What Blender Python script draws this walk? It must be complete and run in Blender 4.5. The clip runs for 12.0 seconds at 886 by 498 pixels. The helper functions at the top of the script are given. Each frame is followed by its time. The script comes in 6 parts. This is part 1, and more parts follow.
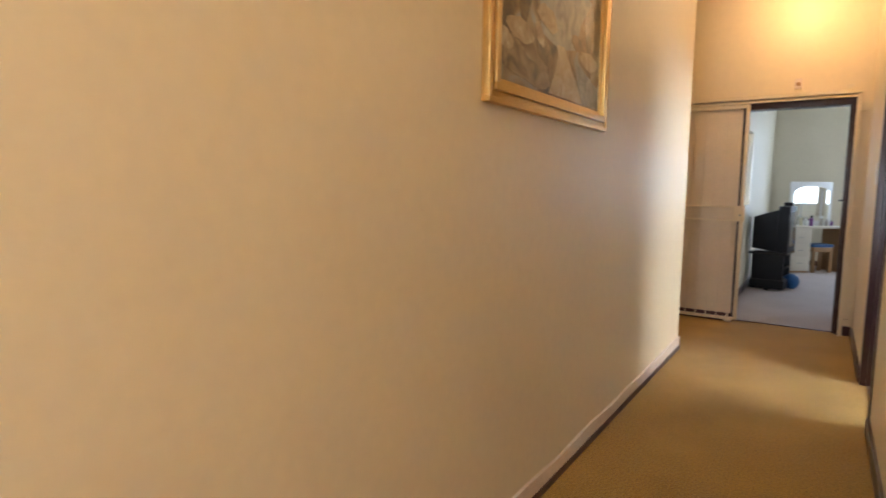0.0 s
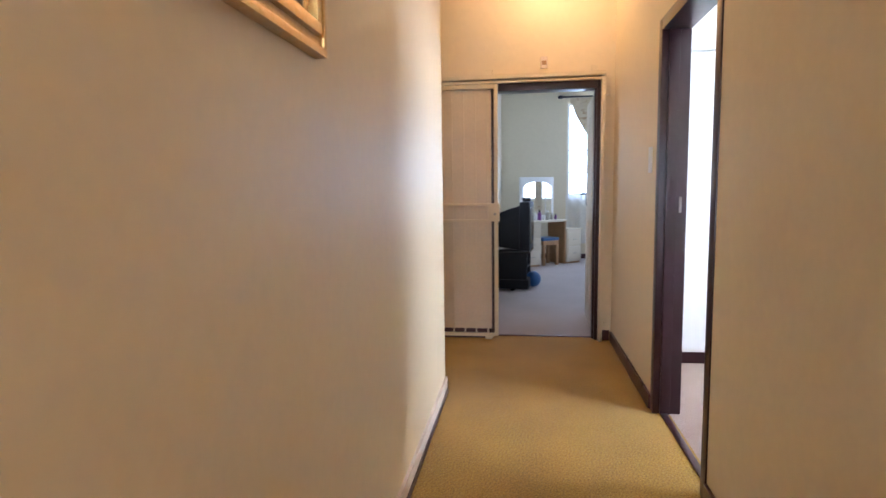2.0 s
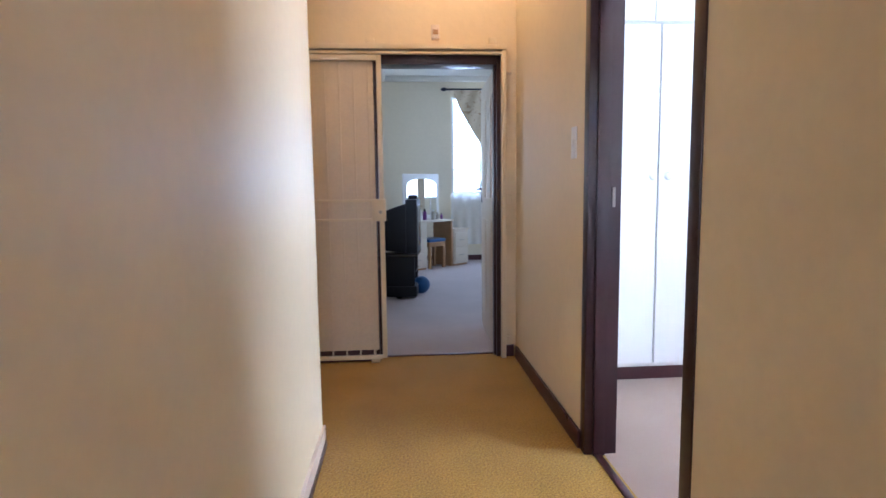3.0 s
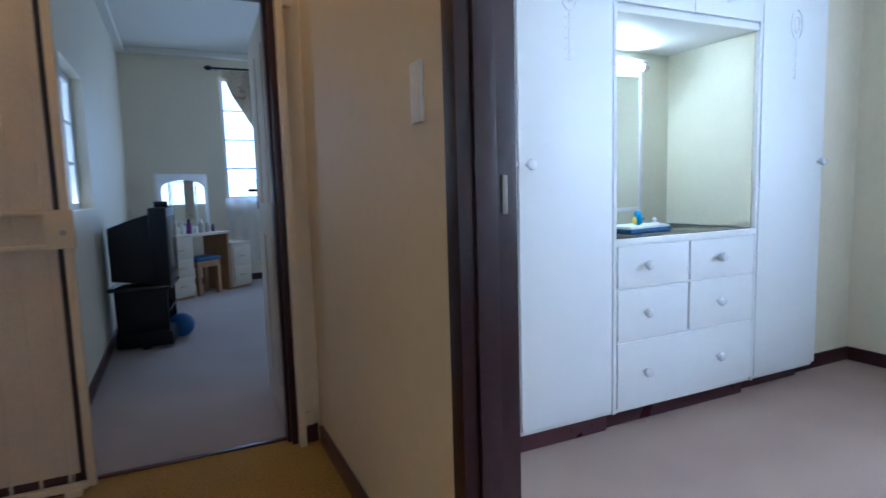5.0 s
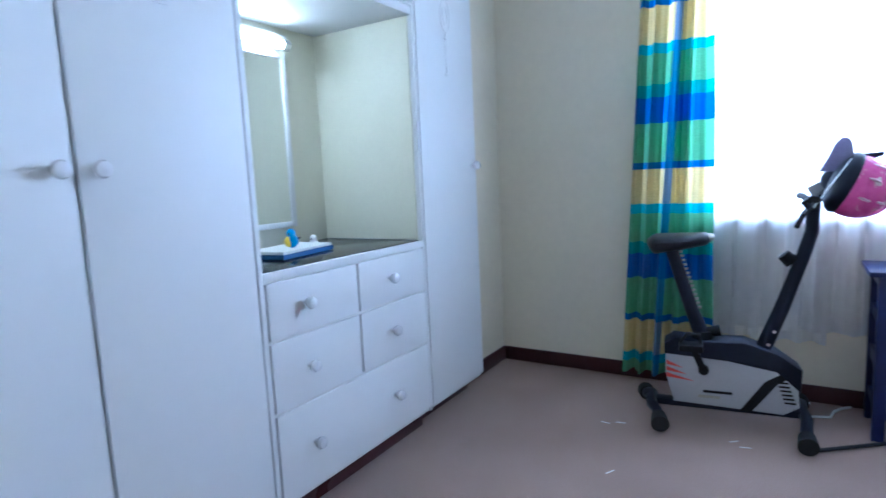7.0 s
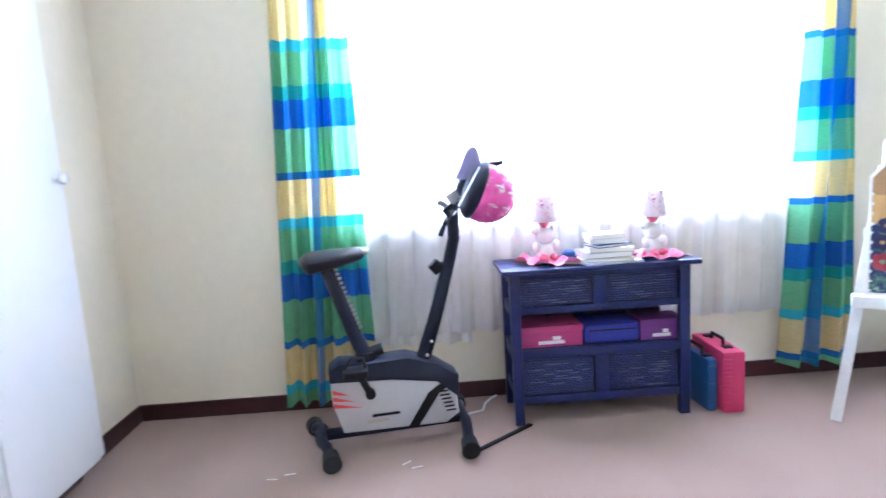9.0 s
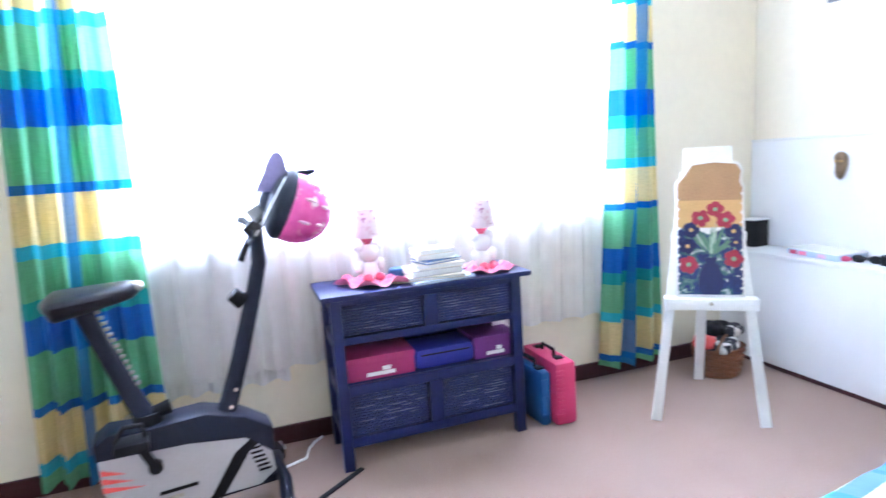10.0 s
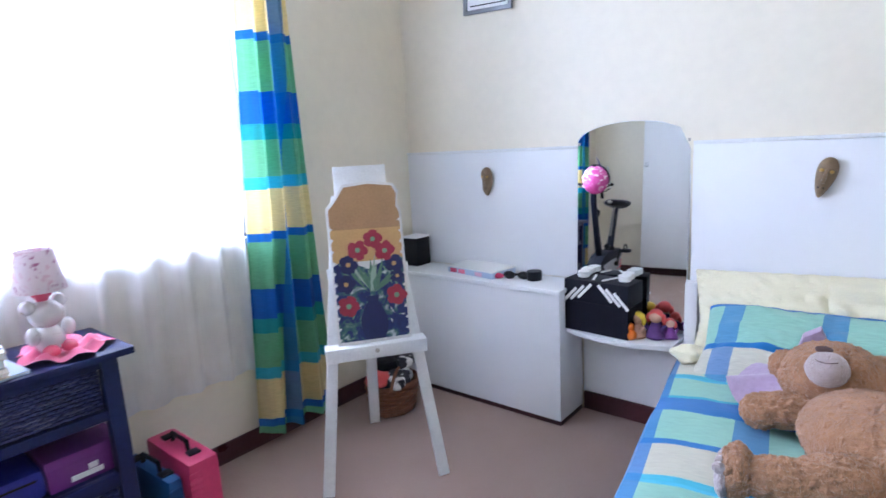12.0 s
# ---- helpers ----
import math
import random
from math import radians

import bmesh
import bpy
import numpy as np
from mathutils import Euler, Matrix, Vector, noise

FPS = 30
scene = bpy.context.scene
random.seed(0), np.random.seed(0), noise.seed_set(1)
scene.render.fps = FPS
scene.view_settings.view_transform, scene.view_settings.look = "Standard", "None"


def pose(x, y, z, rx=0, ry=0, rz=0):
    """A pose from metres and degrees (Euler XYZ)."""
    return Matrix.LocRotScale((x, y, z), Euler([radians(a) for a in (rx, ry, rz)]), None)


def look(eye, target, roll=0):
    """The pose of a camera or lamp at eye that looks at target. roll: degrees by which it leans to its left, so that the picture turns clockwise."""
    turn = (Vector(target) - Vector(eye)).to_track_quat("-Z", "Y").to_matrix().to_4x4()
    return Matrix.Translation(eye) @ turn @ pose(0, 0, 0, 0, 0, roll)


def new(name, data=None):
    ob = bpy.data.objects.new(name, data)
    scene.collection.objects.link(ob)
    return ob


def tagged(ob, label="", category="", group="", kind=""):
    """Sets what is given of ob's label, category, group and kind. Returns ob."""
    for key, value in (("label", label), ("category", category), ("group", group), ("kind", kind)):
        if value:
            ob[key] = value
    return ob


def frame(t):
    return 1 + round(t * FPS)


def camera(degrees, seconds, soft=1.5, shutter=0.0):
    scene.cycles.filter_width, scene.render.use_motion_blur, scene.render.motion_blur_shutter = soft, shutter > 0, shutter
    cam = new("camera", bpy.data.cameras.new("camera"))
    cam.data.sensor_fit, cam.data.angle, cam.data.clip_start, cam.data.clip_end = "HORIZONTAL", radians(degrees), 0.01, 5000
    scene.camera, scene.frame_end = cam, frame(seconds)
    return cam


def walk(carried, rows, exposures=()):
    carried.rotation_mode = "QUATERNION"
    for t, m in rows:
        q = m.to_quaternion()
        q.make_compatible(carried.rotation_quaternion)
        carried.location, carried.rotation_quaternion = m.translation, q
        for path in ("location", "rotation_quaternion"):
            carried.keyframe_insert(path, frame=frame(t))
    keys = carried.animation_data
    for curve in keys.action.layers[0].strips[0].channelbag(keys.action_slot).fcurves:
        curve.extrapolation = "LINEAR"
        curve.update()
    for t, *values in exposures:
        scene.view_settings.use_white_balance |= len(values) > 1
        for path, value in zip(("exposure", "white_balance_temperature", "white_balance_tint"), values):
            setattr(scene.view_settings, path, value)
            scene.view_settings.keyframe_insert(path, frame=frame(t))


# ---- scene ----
cam = camera(76.3, 12.0, soft=1.5, shutter=0.4)
PATH = [
    (0, (0.29, 0.172, 1.281), (-0.822, 1.82, 1.063), 0.6),
    (0.5, (0.167, 0.469, 1.27), (-0.7, 2.258, 1.052), 0.5),
    (1, (0.045, 0.795, 1.264), (-0.572, 2.685, 1.05), -0.3),
    (1.5, (-0.067, 1.222, 1.256), (-0.498, 3.164, 1.048), -0.5),
    (2, (-0.158, 1.597, 1.252), (-0.435, 3.567, 1.041), -0.8),
    (2.5, (-0.239, 1.989, 1.223), (-0.287, 3.978, 1.012), -0.6),
    (3, (-0.243, 2.372, 1.198), (-0.094, 4.355, 0.985), -0.7),
    (3.2, (-0.24, 2.502, 1.187), (-0.037, 4.48, 0.975), -0.9),
    (4.8, (-0.013, 3.576, 1.177), (0.755, 5.41, 0.96), -1.7),
    (5, (0.023, 3.672, 1.171), (0.863, 5.474, 0.956), -1.7),
    (5.5, (0.15, 3.877, 1.167), (1.206, 5.561, 0.948), -1.9),
    (6, (0.301, 4.031, 1.195), (1.603, 5.531, 0.96), -2.1),
    (6.5, (0.459, 4.126, 1.195), (1.986, 5.395, 0.953), -2.5),
    (7, (0.596, 4.201, 1.198), (2.281, 5.249, 0.947), -2.6),
    (7.2, (0.622, 4.234, 1.178), (2.372, 5.171, 0.936), -3.2),
    (8.8, (0.971, 4.247, 1.18), (2.953, 4.301, 0.914), -3.6),
    (9, (1.016, 4.239, 1.206), (2.995, 4.185, 0.921), -3.6),
    (9.5, (1.167, 4.184, 1.2), (3.121, 3.872, 0.914), -3.7),
    (10, (1.329, 4.147, 1.216), (3.198, 3.504, 0.911), -3.7),
    (10.5, (1.473, 4.037, 1.224), (3.181, 3.05, 0.895), -3.7),
    (11, (1.547, 3.88, 1.223), (3.105, 2.674, 0.878), -3.6),
    (11.5, (1.615, 3.752, 1.232), (3.023, 2.377, 0.879), -3.6),
    (12, (1.72, 3.654, 1.271), (2.979, 2.144, 0.901), -3.2),
]
EXPOSURES = [(0, 1.2, 6200, 13), (1.0, 1.2, 6150, 13), (2.0, 1.3, 5600, 16), (2.6, 1.28, 5400, 17), (3.2, 1.13, 5150, 17), (4.8, 0.2, 4850, 11), (5.5, -0.05, 4650, 10), (6.4, -0.35, 4550, 12), (7.2, -0.1, 4700, 14), (8.8, 0.8, 5300, 20), (9.5, 1.15, 5350, 20), (10.0, 1.15, 5330, 20), (10.5, 0.9, 5350, 21), (12, 0.05, 5450, 23)]
walk(cam, [(t, look(eye, target, roll)) for t, eye, target, roll in PATH], EXPOSURES)


# ---- world and light ----
world = bpy.data.worlds.new("world")
scene.world = world
world.use_nodes = True
_wn = world.node_tree
_sky = _wn.nodes.new("ShaderNodeTexSky")
_sky.sky_type = "NISHITA"
_sky.sun_disc = False
_sky.sun_elevation = radians(48)
_sky.sun_rotation = radians(186)
_wn.links.new(_sky.outputs[0], _wn.nodes["Background"].inputs[0])
_wn.nodes["Background"].inputs[1].default_value = 0.1

sun_data = bpy.data.lights.new("sun", "SUN")
sun_data.energy, sun_data.angle, sun_data.color = 3.0, radians(0.6), (1.0, 0.94, 0.85)
sun = new("sun", sun_data)
sun.matrix_world = look((-3, -24, 26), (0, 0, 0))


def area_lamp(name, at, to, w, h, watts, colour):
    data = bpy.data.lights.new(name, "AREA")
    data.shape, data.size, data.size_y = "RECTANGLE", w, h
    data.energy, data.color = watts, colour
    ob = new(name, data)
    ob.matrix_world = look(at, to)
    return ob


area_lamp("bedroom_daylight", (4.1, 3.5, 1.72), (0.0, 3.5, 1.72), 2.5, 1.5, 178, (0.82, 0.91, 1.0))
area_lamp("far_room_daylight", (1.35, 12.02, 1.9), (1.35, 0.0, 1.9), 1.4, 1.55, 31, (0.62, 0.79, 1.0))
area_lamp("far_side_daylight", (-0.72, 7.95, 1.55), (2.0, 7.95, 1.55), 0.9, 0.9, 6, (0.72, 0.87, 1.0))
# Assumed daylight from behind the walk, added to brighten the corridor walls.
area_lamp("assumed_corridor_end_daylight", (-0.02, -2.25, 1.6), (-0.3, 2.0, 1.4), 0.7, 1.1, 20, (0.82, 0.90, 1.0))
# Faint fill light for the side passage, its source made up.
area_lamp("passage_fill_light", (-2.36, 5.6, 1.6), (0.0, 5.6, 1.6), 0.8, 1.1, 0.6, (0.85, 0.93, 1.0))
area_lamp("far_east_daylight", (3.80, 10.25, 1.6), (0.0, 10.25, 1.6), 1.25, 1.2, 14, (0.74, 0.87, 1.0))


def bulb_light(name, at, watts, colour, radius):
    data = bpy.data.lights.new(name, "POINT")
    data.energy, data.color, data.shadow_soft_size = watts, colour, radius
    ob = new(name, data)
    ob.location = at
    return ob


WARM = (1.0, 0.71, 0.38)
bulb_light("corridor_bulb", (0.04, 5.75, 2.93), 7.6, (1.0, 0.61, 0.28), 0.05)
# This second bulb is only presumed, added to light the corridor's near end.
bulb_light("corridor_bulb", (0.0, 0.4, 2.93), 6.0, WARM, 0.05)


# ---- materials ----
def material(name, colour, rough=0.6, metal=0.0, var=0.06, scale=6.0, bump=0.0, bump_scale=80.0, coat=0.0, sheen=0.0, spec=0.5):
    m = bpy.data.materials.new(name)
    m.use_nodes = True
    nt = m.node_tree
    b = nt.nodes["Principled BSDF"]
    b.inputs["Roughness"].default_value = rough
    b.inputs["Metallic"].default_value = metal
    b.inputs["Coat Weight"].default_value = coat
    b.inputs["Sheen Weight"].default_value = sheen
    b.inputs["Specular IOR Level"].default_value = spec
    tc = nt.nodes.new("ShaderNodeTexCoord")
    col = nt.nodes.new("ShaderNodeRGB")
    col.outputs[0].default_value = (*colour, 1)
    out = col.outputs[0]
    if var:
        n1 = nt.nodes.new("ShaderNodeTexNoise")
        n1.inputs["Scale"].default_value, n1.inputs["Detail"].default_value = scale, 6
        n2 = nt.nodes.new("ShaderNodeTexNoise")
        n2.inputs["Scale"].default_value, n2.inputs["Detail"].default_value = scale * 14, 3
        nt.links.new(tc.outputs["Object"], n1.inputs["Vector"])
        nt.links.new(tc.outputs["Object"], n2.inputs["Vector"])
        add = nt.nodes.new("ShaderNodeMath")
        add.operation = "ADD"
        nt.links.new(n1.outputs[0], add.inputs[0])
        nt.links.new(n2.outputs[0], add.inputs[1])
        mr = nt.nodes.new("ShaderNodeMapRange")
        mr.inputs["From Min"].default_value, mr.inputs["From Max"].default_value = 0.6, 1.4
        mr.inputs["To Min"].default_value, mr.inputs["To Max"].default_value = 1 - var, 1 + var
        nt.links.new(add.outputs[0], mr.inputs["Value"])
        mul = nt.nodes.new("ShaderNodeVectorMath")
        mul.operation = "SCALE"
        nt.links.new(out, mul.inputs[0])
        nt.links.new(mr.outputs[0], mul.inputs["Scale"])
        out = mul.outputs[0]
        rr = nt.nodes.new("ShaderNodeMapRange") if bump else None
        if rr:
            rr.inputs["To Min"].default_value, rr.inputs["To Max"].default_value = max(0.02, rough - 0.08), min(1, rough + 0.08)
            nt.links.new(n1.outputs[0], rr.inputs["Value"])
            nt.links.new(rr.outputs[0], b.inputs["Roughness"])
    nt.links.new(out, b.inputs["Base Color"])
    if bump:
        nb = nt.nodes.new("ShaderNodeTexNoise")
        nb.inputs["Scale"].default_value, nb.inputs["Detail"].default_value = bump_scale, 4
        nt.links.new(tc.outputs["Object"], nb.inputs["Vector"])
        bp = nt.nodes.new("ShaderNodeBump")
        bp.inputs["Strength"].default_value, bp.inputs["Distance"].default_value = bump, 0.01
        nt.links.new(nb.outputs[0], bp.inputs["Height"])
        nt.links.new(bp.outputs[0], b.inputs["Normal"])
    return m


def emitter(name, colour, strength):
    m = bpy.data.materials.new(name)
    m.use_nodes = True
    b = m.node_tree.nodes["Principled BSDF"]
    b.inputs["Base Color"].default_value = (0.8, 0.8, 0.8, 1)
    b.inputs["Emission Color"].default_value = (*colour, 1)
    b.inputs["Emission Strength"].default_value = strength
    return m


def carpet(name, dark, light, scale):
    """Short pile: fleck at two scales and a tufted relief."""
    m = bpy.data.materials.new(name)
    m.use_nodes = True
    nt = m.node_tree
    b = nt.nodes["Principled BSDF"]
    b.inputs["Roughness"].default_value = 0.95
    b.inputs["Specular IOR Level"].default_value = 0.15
    b.inputs["Sheen Weight"].default_value = 0.15
    tc = nt.nodes.new("ShaderNodeTexCoord")
    fine = nt.nodes.new("ShaderNodeTexNoise")
    fine.inputs["Scale"].default_value, fine.inputs["Detail"].default_value = scale, 4
    wide = nt.nodes.new("ShaderNodeTexNoise")
    wide.inputs["Scale"].default_value, wide.inputs["Detail"].default_value = 2.2, 5
    mix = nt.nodes.new("ShaderNodeMath")
    mix.operation = "ADD"
    half = nt.nodes.new("ShaderNodeMath")
    half.operation = "MULTIPLY"
    half.inputs[1].default_value = 1 / 1.3
    ramp = nt.nodes.new("ShaderNodeValToRGB")
    ramp.color_ramp.elements[0].position, ramp.color_ramp.elements[0].color = 0.36, (*dark, 1)
    ramp.color_ramp.elements[1].position, ramp.color_ramp.elements[1].color = 0.64, (*light, 1)
    bp = nt.nodes.new("ShaderNodeBump")
    bp.inputs["Strength"].default_value, bp.inputs["Distance"].default_value = 0.6, 0.006
    for n in (fine, wide):
        nt.links.new(tc.outputs["Object"], n.inputs["Vector"])
    nt.links.new(fine.outputs[0], mix.inputs[0])
    faint = nt.nodes.new("ShaderNodeMath")
    faint.operation = "MULTIPLY"
    faint.inputs[1].default_value = 0.3
    nt.links.new(wide.outputs[0], faint.inputs[0])
    nt.links.new(faint.outputs[0], mix.inputs[1])
    nt.links.new(mix.outputs[0], half.inputs[0])
    nt.links.new(half.outputs[0], ramp.inputs[0])
    nt.links.new(ramp.outputs[0], b.inputs["Base Color"])
    nt.links.new(fine.outputs[0], bp.inputs["Height"])
    nt.links.new(bp.outputs[0], b.inputs["Normal"])
    return m


YELLOW, DKBLUE, GREEN, BLUE, TEAL, CYAN = (0.70, 0.58, 0.28), (0.02, 0.14, 0.45), (0.15, 0.42, 0.23), (0.02, 0.13, 0.48), (0.03, 0.30, 0.30), (0.06, 0.42, 0.55)


def banded(name, axis, start, period, stops, glow=0.35, cross=()):
    """Woven bands of colour along one axis of the cloth, with faint threads; cross: (axis, start, period, share, skew, cover) of blue stripes the other way."""
    m = bpy.data.materials.new(name)
    m.use_nodes = True
    nt = m.node_tree
    b = nt.nodes["Principled BSDF"]
    b.inputs["Roughness"].default_value = 0.85
    b.inputs["Specular IOR Level"].default_value = 0.2
    b.inputs["Sheen Weight"].default_value = 0.2
    tc = nt.nodes.new("ShaderNodeTexCoord")
    sep = nt.nodes.new("ShaderNodeSeparateXYZ")
    nt.links.new(tc.outputs["Object"], sep.inputs[0])

    def phase(ax, s, p, skew=0.0):
        a = nt.nodes.new("ShaderNodeMath")
        a.operation = "SUBTRACT"
        a.inputs[1].default_value = s
        nt.links.new(sep.outputs[ax], a.inputs[0])
        if skew:
            k = nt.nodes.new("ShaderNodeMath")
            k.operation = "MULTIPLY_ADD"
            k.inputs[1].default_value = skew
            nt.links.new(sep.outputs[axis], k.inputs[0])
            nt.links.new(sep.outputs[ax], k.inputs[2])
            nt.links.new(k.outputs[0], a.inputs[0])
        d = nt.nodes.new("ShaderNodeMath")
        d.operation = "DIVIDE"
        d.inputs[1].default_value = p
        nt.links.new(a.outputs[0], d.inputs[0])
        f = nt.nodes.new("ShaderNodeMath")
        f.operation = "FLOORED_MODULO"
        f.inputs[1].default_value = 1.0
        nt.links.new(d.outputs[0], f.inputs[0])
        return f.outputs[0]

    ramp = nt.nodes.new("ShaderNodeValToRGB")
    cr = ramp.color_ramp
    cr.interpolation = "CONSTANT"
    cr.elements[0].position, cr.elements[0].color = stops[0][0], (*stops[0][1], 1)
    cr.elements[1].position, cr.elements[1].color = stops[1][0], (*stops[1][1], 1)
    for p, c in stops[2:]:
        e = cr.elements.new(p)
        e.color = (*c, 1)
    nt.links.new(phase(axis, start, period), ramp.inputs[0])
    out = ramp.outputs[0]
    for c_ax, c_start, c_period, c_share, c_skew, c_cover in cross:
        lt = nt.nodes.new("ShaderNodeMath")
        lt.operation = "LESS_THAN"
        lt.inputs[1].default_value = c_share
        nt.links.new(phase(c_ax, c_start, c_period, c_skew), lt.inputs[0])
        sc = nt.nodes.new("ShaderNodeMath")
        sc.operation = "MULTIPLY"
        sc.inputs[1].default_value = c_cover
        nt.links.new(lt.outputs[0], sc.inputs[0])
        mx = nt.nodes.new("ShaderNodeMix")
        mx.data_type = "RGBA"
        mx.inputs["B"].default_value = (0.02, 0.17, 0.46, 1)
        nt.links.new(sc.outputs[0], mx.inputs["Factor"])
        nt.links.new(out, mx.inputs["A"])
        out = mx.outputs["Result"]
    wv = nt.nodes.new("ShaderNodeTexNoise")
    wv.inputs["Scale"].default_value, wv.inputs["Detail"].default_value = 30, 5
    mp = nt.nodes.new("ShaderNodeMapping")
    mp.inputs["Scale"].default_value = (1.0, 1.0, 9.0) if axis == 2 else (1.0, 9.0, 1.0)
    nt.links.new(tc.outputs["Object"], mp.inputs[0])
    nt.links.new(mp.outputs[0], wv.inputs["Vector"])
    mr = nt.nodes.new("ShaderNodeMapRange")
    mr.inputs["To Min"].default_value, mr.inputs["To Max"].default_value = 0.78, 1.22
    nt.links.new(wv.outputs[0], mr.inputs["Value"])
    mul = nt.nodes.new("ShaderNodeVectorMath")
    mul.operation = "SCALE"
    nt.links.new(out, mul.inputs[0])
    nt.links.new(mr.outputs[0], mul.inputs["Scale"])
    nt.links.new(mul.outputs[0], b.inputs["Base Color"])
    if glow:
        tr = nt.nodes.new("ShaderNodeBsdfTranslucent")
        nt.links.new(mul.outputs[0], tr.inputs[0])
        ms = nt.nodes.new("ShaderNodeMixShader")
        ms.inputs[0].default_value = glow
        nt.links.new(b.outputs[0], ms.inputs[1])
        nt.links.new(tr.outputs[0], ms.inputs[2])
        nt.links.new(ms.outputs[0], nt.nodes["Material Output"].inputs[0])
    return m


def sheer_cloth(name):
    m = bpy.data.materials.new(name)
    m.use_nodes = True
    nt = m.node_tree
    nt.nodes.remove(nt.nodes["Principled BSDF"])
    tr = nt.nodes.new("ShaderNodeBsdfTranslucent")
    tr.inputs[0].default_value = (0.92, 0.92, 0.93, 1)
    df = nt.nodes.new("ShaderNodeBsdfDiffuse")
    df.inputs[0].default_value = (0.85, 0.85, 0.87, 1)
    tp = nt.nodes.new("ShaderNodeBsdfTransparent")
    a = nt.nodes.new("ShaderNodeMixShader")
    a.inputs[0].default_value = 0.28
    b = nt.nodes.new("ShaderNodeMixShader")
    tc = nt.nodes.new("ShaderNodeTexCoord")
    nz = nt.nodes.new("ShaderNodeTexNoise")
    nz.inputs["Scale"].default_value = 12
    nt.links.new(tc.outputs["Object"], nz.inputs["Vector"])
    mr = nt.nodes.new("ShaderNodeMapRange")
    mr.inputs["To Min"].default_value, mr.inputs["To Max"].default_value = 0.14, 0.28
    nt.links.new(nz.outputs[0], mr.inputs["Value"])
    nt.links.new(mr.outputs[0], b.inputs[0])
    nt.links.new(tr.outputs[0], a.inputs[1])
    nt.links.new(df.outputs[0], a.inputs[2])
    nt.links.new(a.outputs[0], b.inputs[1])
    nt.links.new(tp.outputs[0], b.inputs[2])
    nt.links.new(b.outputs[0], nt.nodes["Material Output"].inputs[0])
    return m


def clear_glass(name):
    m = bpy.data.materials.new(name)
    m.use_nodes = True
    b = m.node_tree.nodes["Principled BSDF"]
    b.inputs["Transmission Weight"].default_value = 1.0
    b.inputs["Roughness"].default_value = 0.02
    b.inputs["IOR"].default_value = 1.45
    return m


def blotched(name, colours, scale, rough=0.6, positions=None):
    """Patches of several colours from one noise, for prints and oil paint."""
    m = bpy.data.materials.new(name)
    m.use_nodes = True
    nt = m.node_tree
    b = nt.nodes["Principled BSDF"]
    b.inputs["Roughness"].default_value = rough
    tc = nt.nodes.new("ShaderNodeTexCoord")
    n = nt.nodes.new("ShaderNodeTexNoise")
    n.inputs["Scale"].default_value, n.inputs["Detail"].default_value, n.inputs["Distortion"].default_value = scale, 5, 1.2
    nt.links.new(tc.outputs["Object"], n.inputs["Vector"])
    r = nt.nodes.new("ShaderNodeValToRGB")
    k = len(colours)
    for i, c in enumerate(colours):
        p = positions[i] if positions else 0.3 + 0.4 * i / max(1, k - 1)
        e = r.color_ramp.elements[i] if i < 2 else r.color_ramp.elements.new(p)
        e.position, e.color = p, (*c, 1)
    nt.links.new(n.outputs[0], r.inputs[0])
    nt.links.new(r.outputs[0], b.inputs["Base Color"])
    bp = nt.nodes.new("ShaderNodeBump")
    bp.inputs["Strength"].default_value, bp.inputs["Distance"].default_value = 0.4, 0.004
    nt.links.new(n.outputs[0], bp.inputs["Height"])
    nt.links.new(bp.outputs[0], b.inputs["Normal"])
    return m


M_WALL = material("cream_wall_paint", (0.80, 0.73, 0.58), 0.45, var=0.035, scale=1.6, bump=0.12, bump_scale=45)
M_WALL_C = material("ochre_cream_corridor_paint", (0.76, 0.63, 0.42), 0.5, var=0.035, scale=1.6, bump=0.10, bump_scale=45, spec=0.45)
M_CEIL = material("ceiling_paint", (0.80, 0.78, 0.72), 0.8, var=0.02, scale=2, bump=0.08)
M_TRIM = material("oxblood_gloss_paint", (0.060, 0.017, 0.021), 0.3, var=0.15, scale=5, bump=0.05)
M_JAMB = material("dark_brown_gloss_paint", (0.034, 0.011, 0.014), 0.32, var=0.2, scale=4, bump=0.06, bump_scale=30)
M_SKIRT_LIGHT = material("skirting_cream_paint", (0.74, 0.62, 0.52), 0.4, var=0.14, scale=5, bump=0.2, bump_scale=30)
M_MUSTARD = carpet("mustard_carpet", (0.22, 0.118, 0.011), (0.50, 0.285, 0.038), 115)
M_MAUVE = carpet("mauve_brown_carpet", (0.285, 0.187, 0.148), (0.425, 0.307, 0.252), 240)
M_PALE_CARPET = carpet("pale_mauve_carpet", (0.36, 0.30, 0.29), (0.50, 0.43, 0.42), 240)
M_WHITE = material("white_gloss_paint", (0.80, 0.80, 0.80), 0.42, var=0.012, scale=1.2, bump=0.0)
M_WHITE_WORN = material("worn_white_paint", (0.76, 0.76, 0.74), 0.5, var=0.09, scale=9, bump=0.15, bump_scale=40)
M_GAP = material("shadow_gap_board", (0.12, 0.11, 0.10), 0.8, var=0.1)
M_GATE = material("cream_steel_paint", (0.74, 0.62, 0.42), 0.4, var=0.06, scale=9, bump=0.08)
M_GATE_BOARD = material("cream_gate_board", (0.70, 0.58, 0.42), 0.55, var=0.07, scale=5, bump=0.1)
M_GOLD = material("gilt_wood", (0.60, 0.37, 0.11), 0.32, metal=0.75, var=0.16, scale=14, bump=0.25, bump_scale=60)
M_GREYFRAME = material("silver_grey_frame", (0.25, 0.26, 0.28), 0.35, metal=0.5, var=0.08)
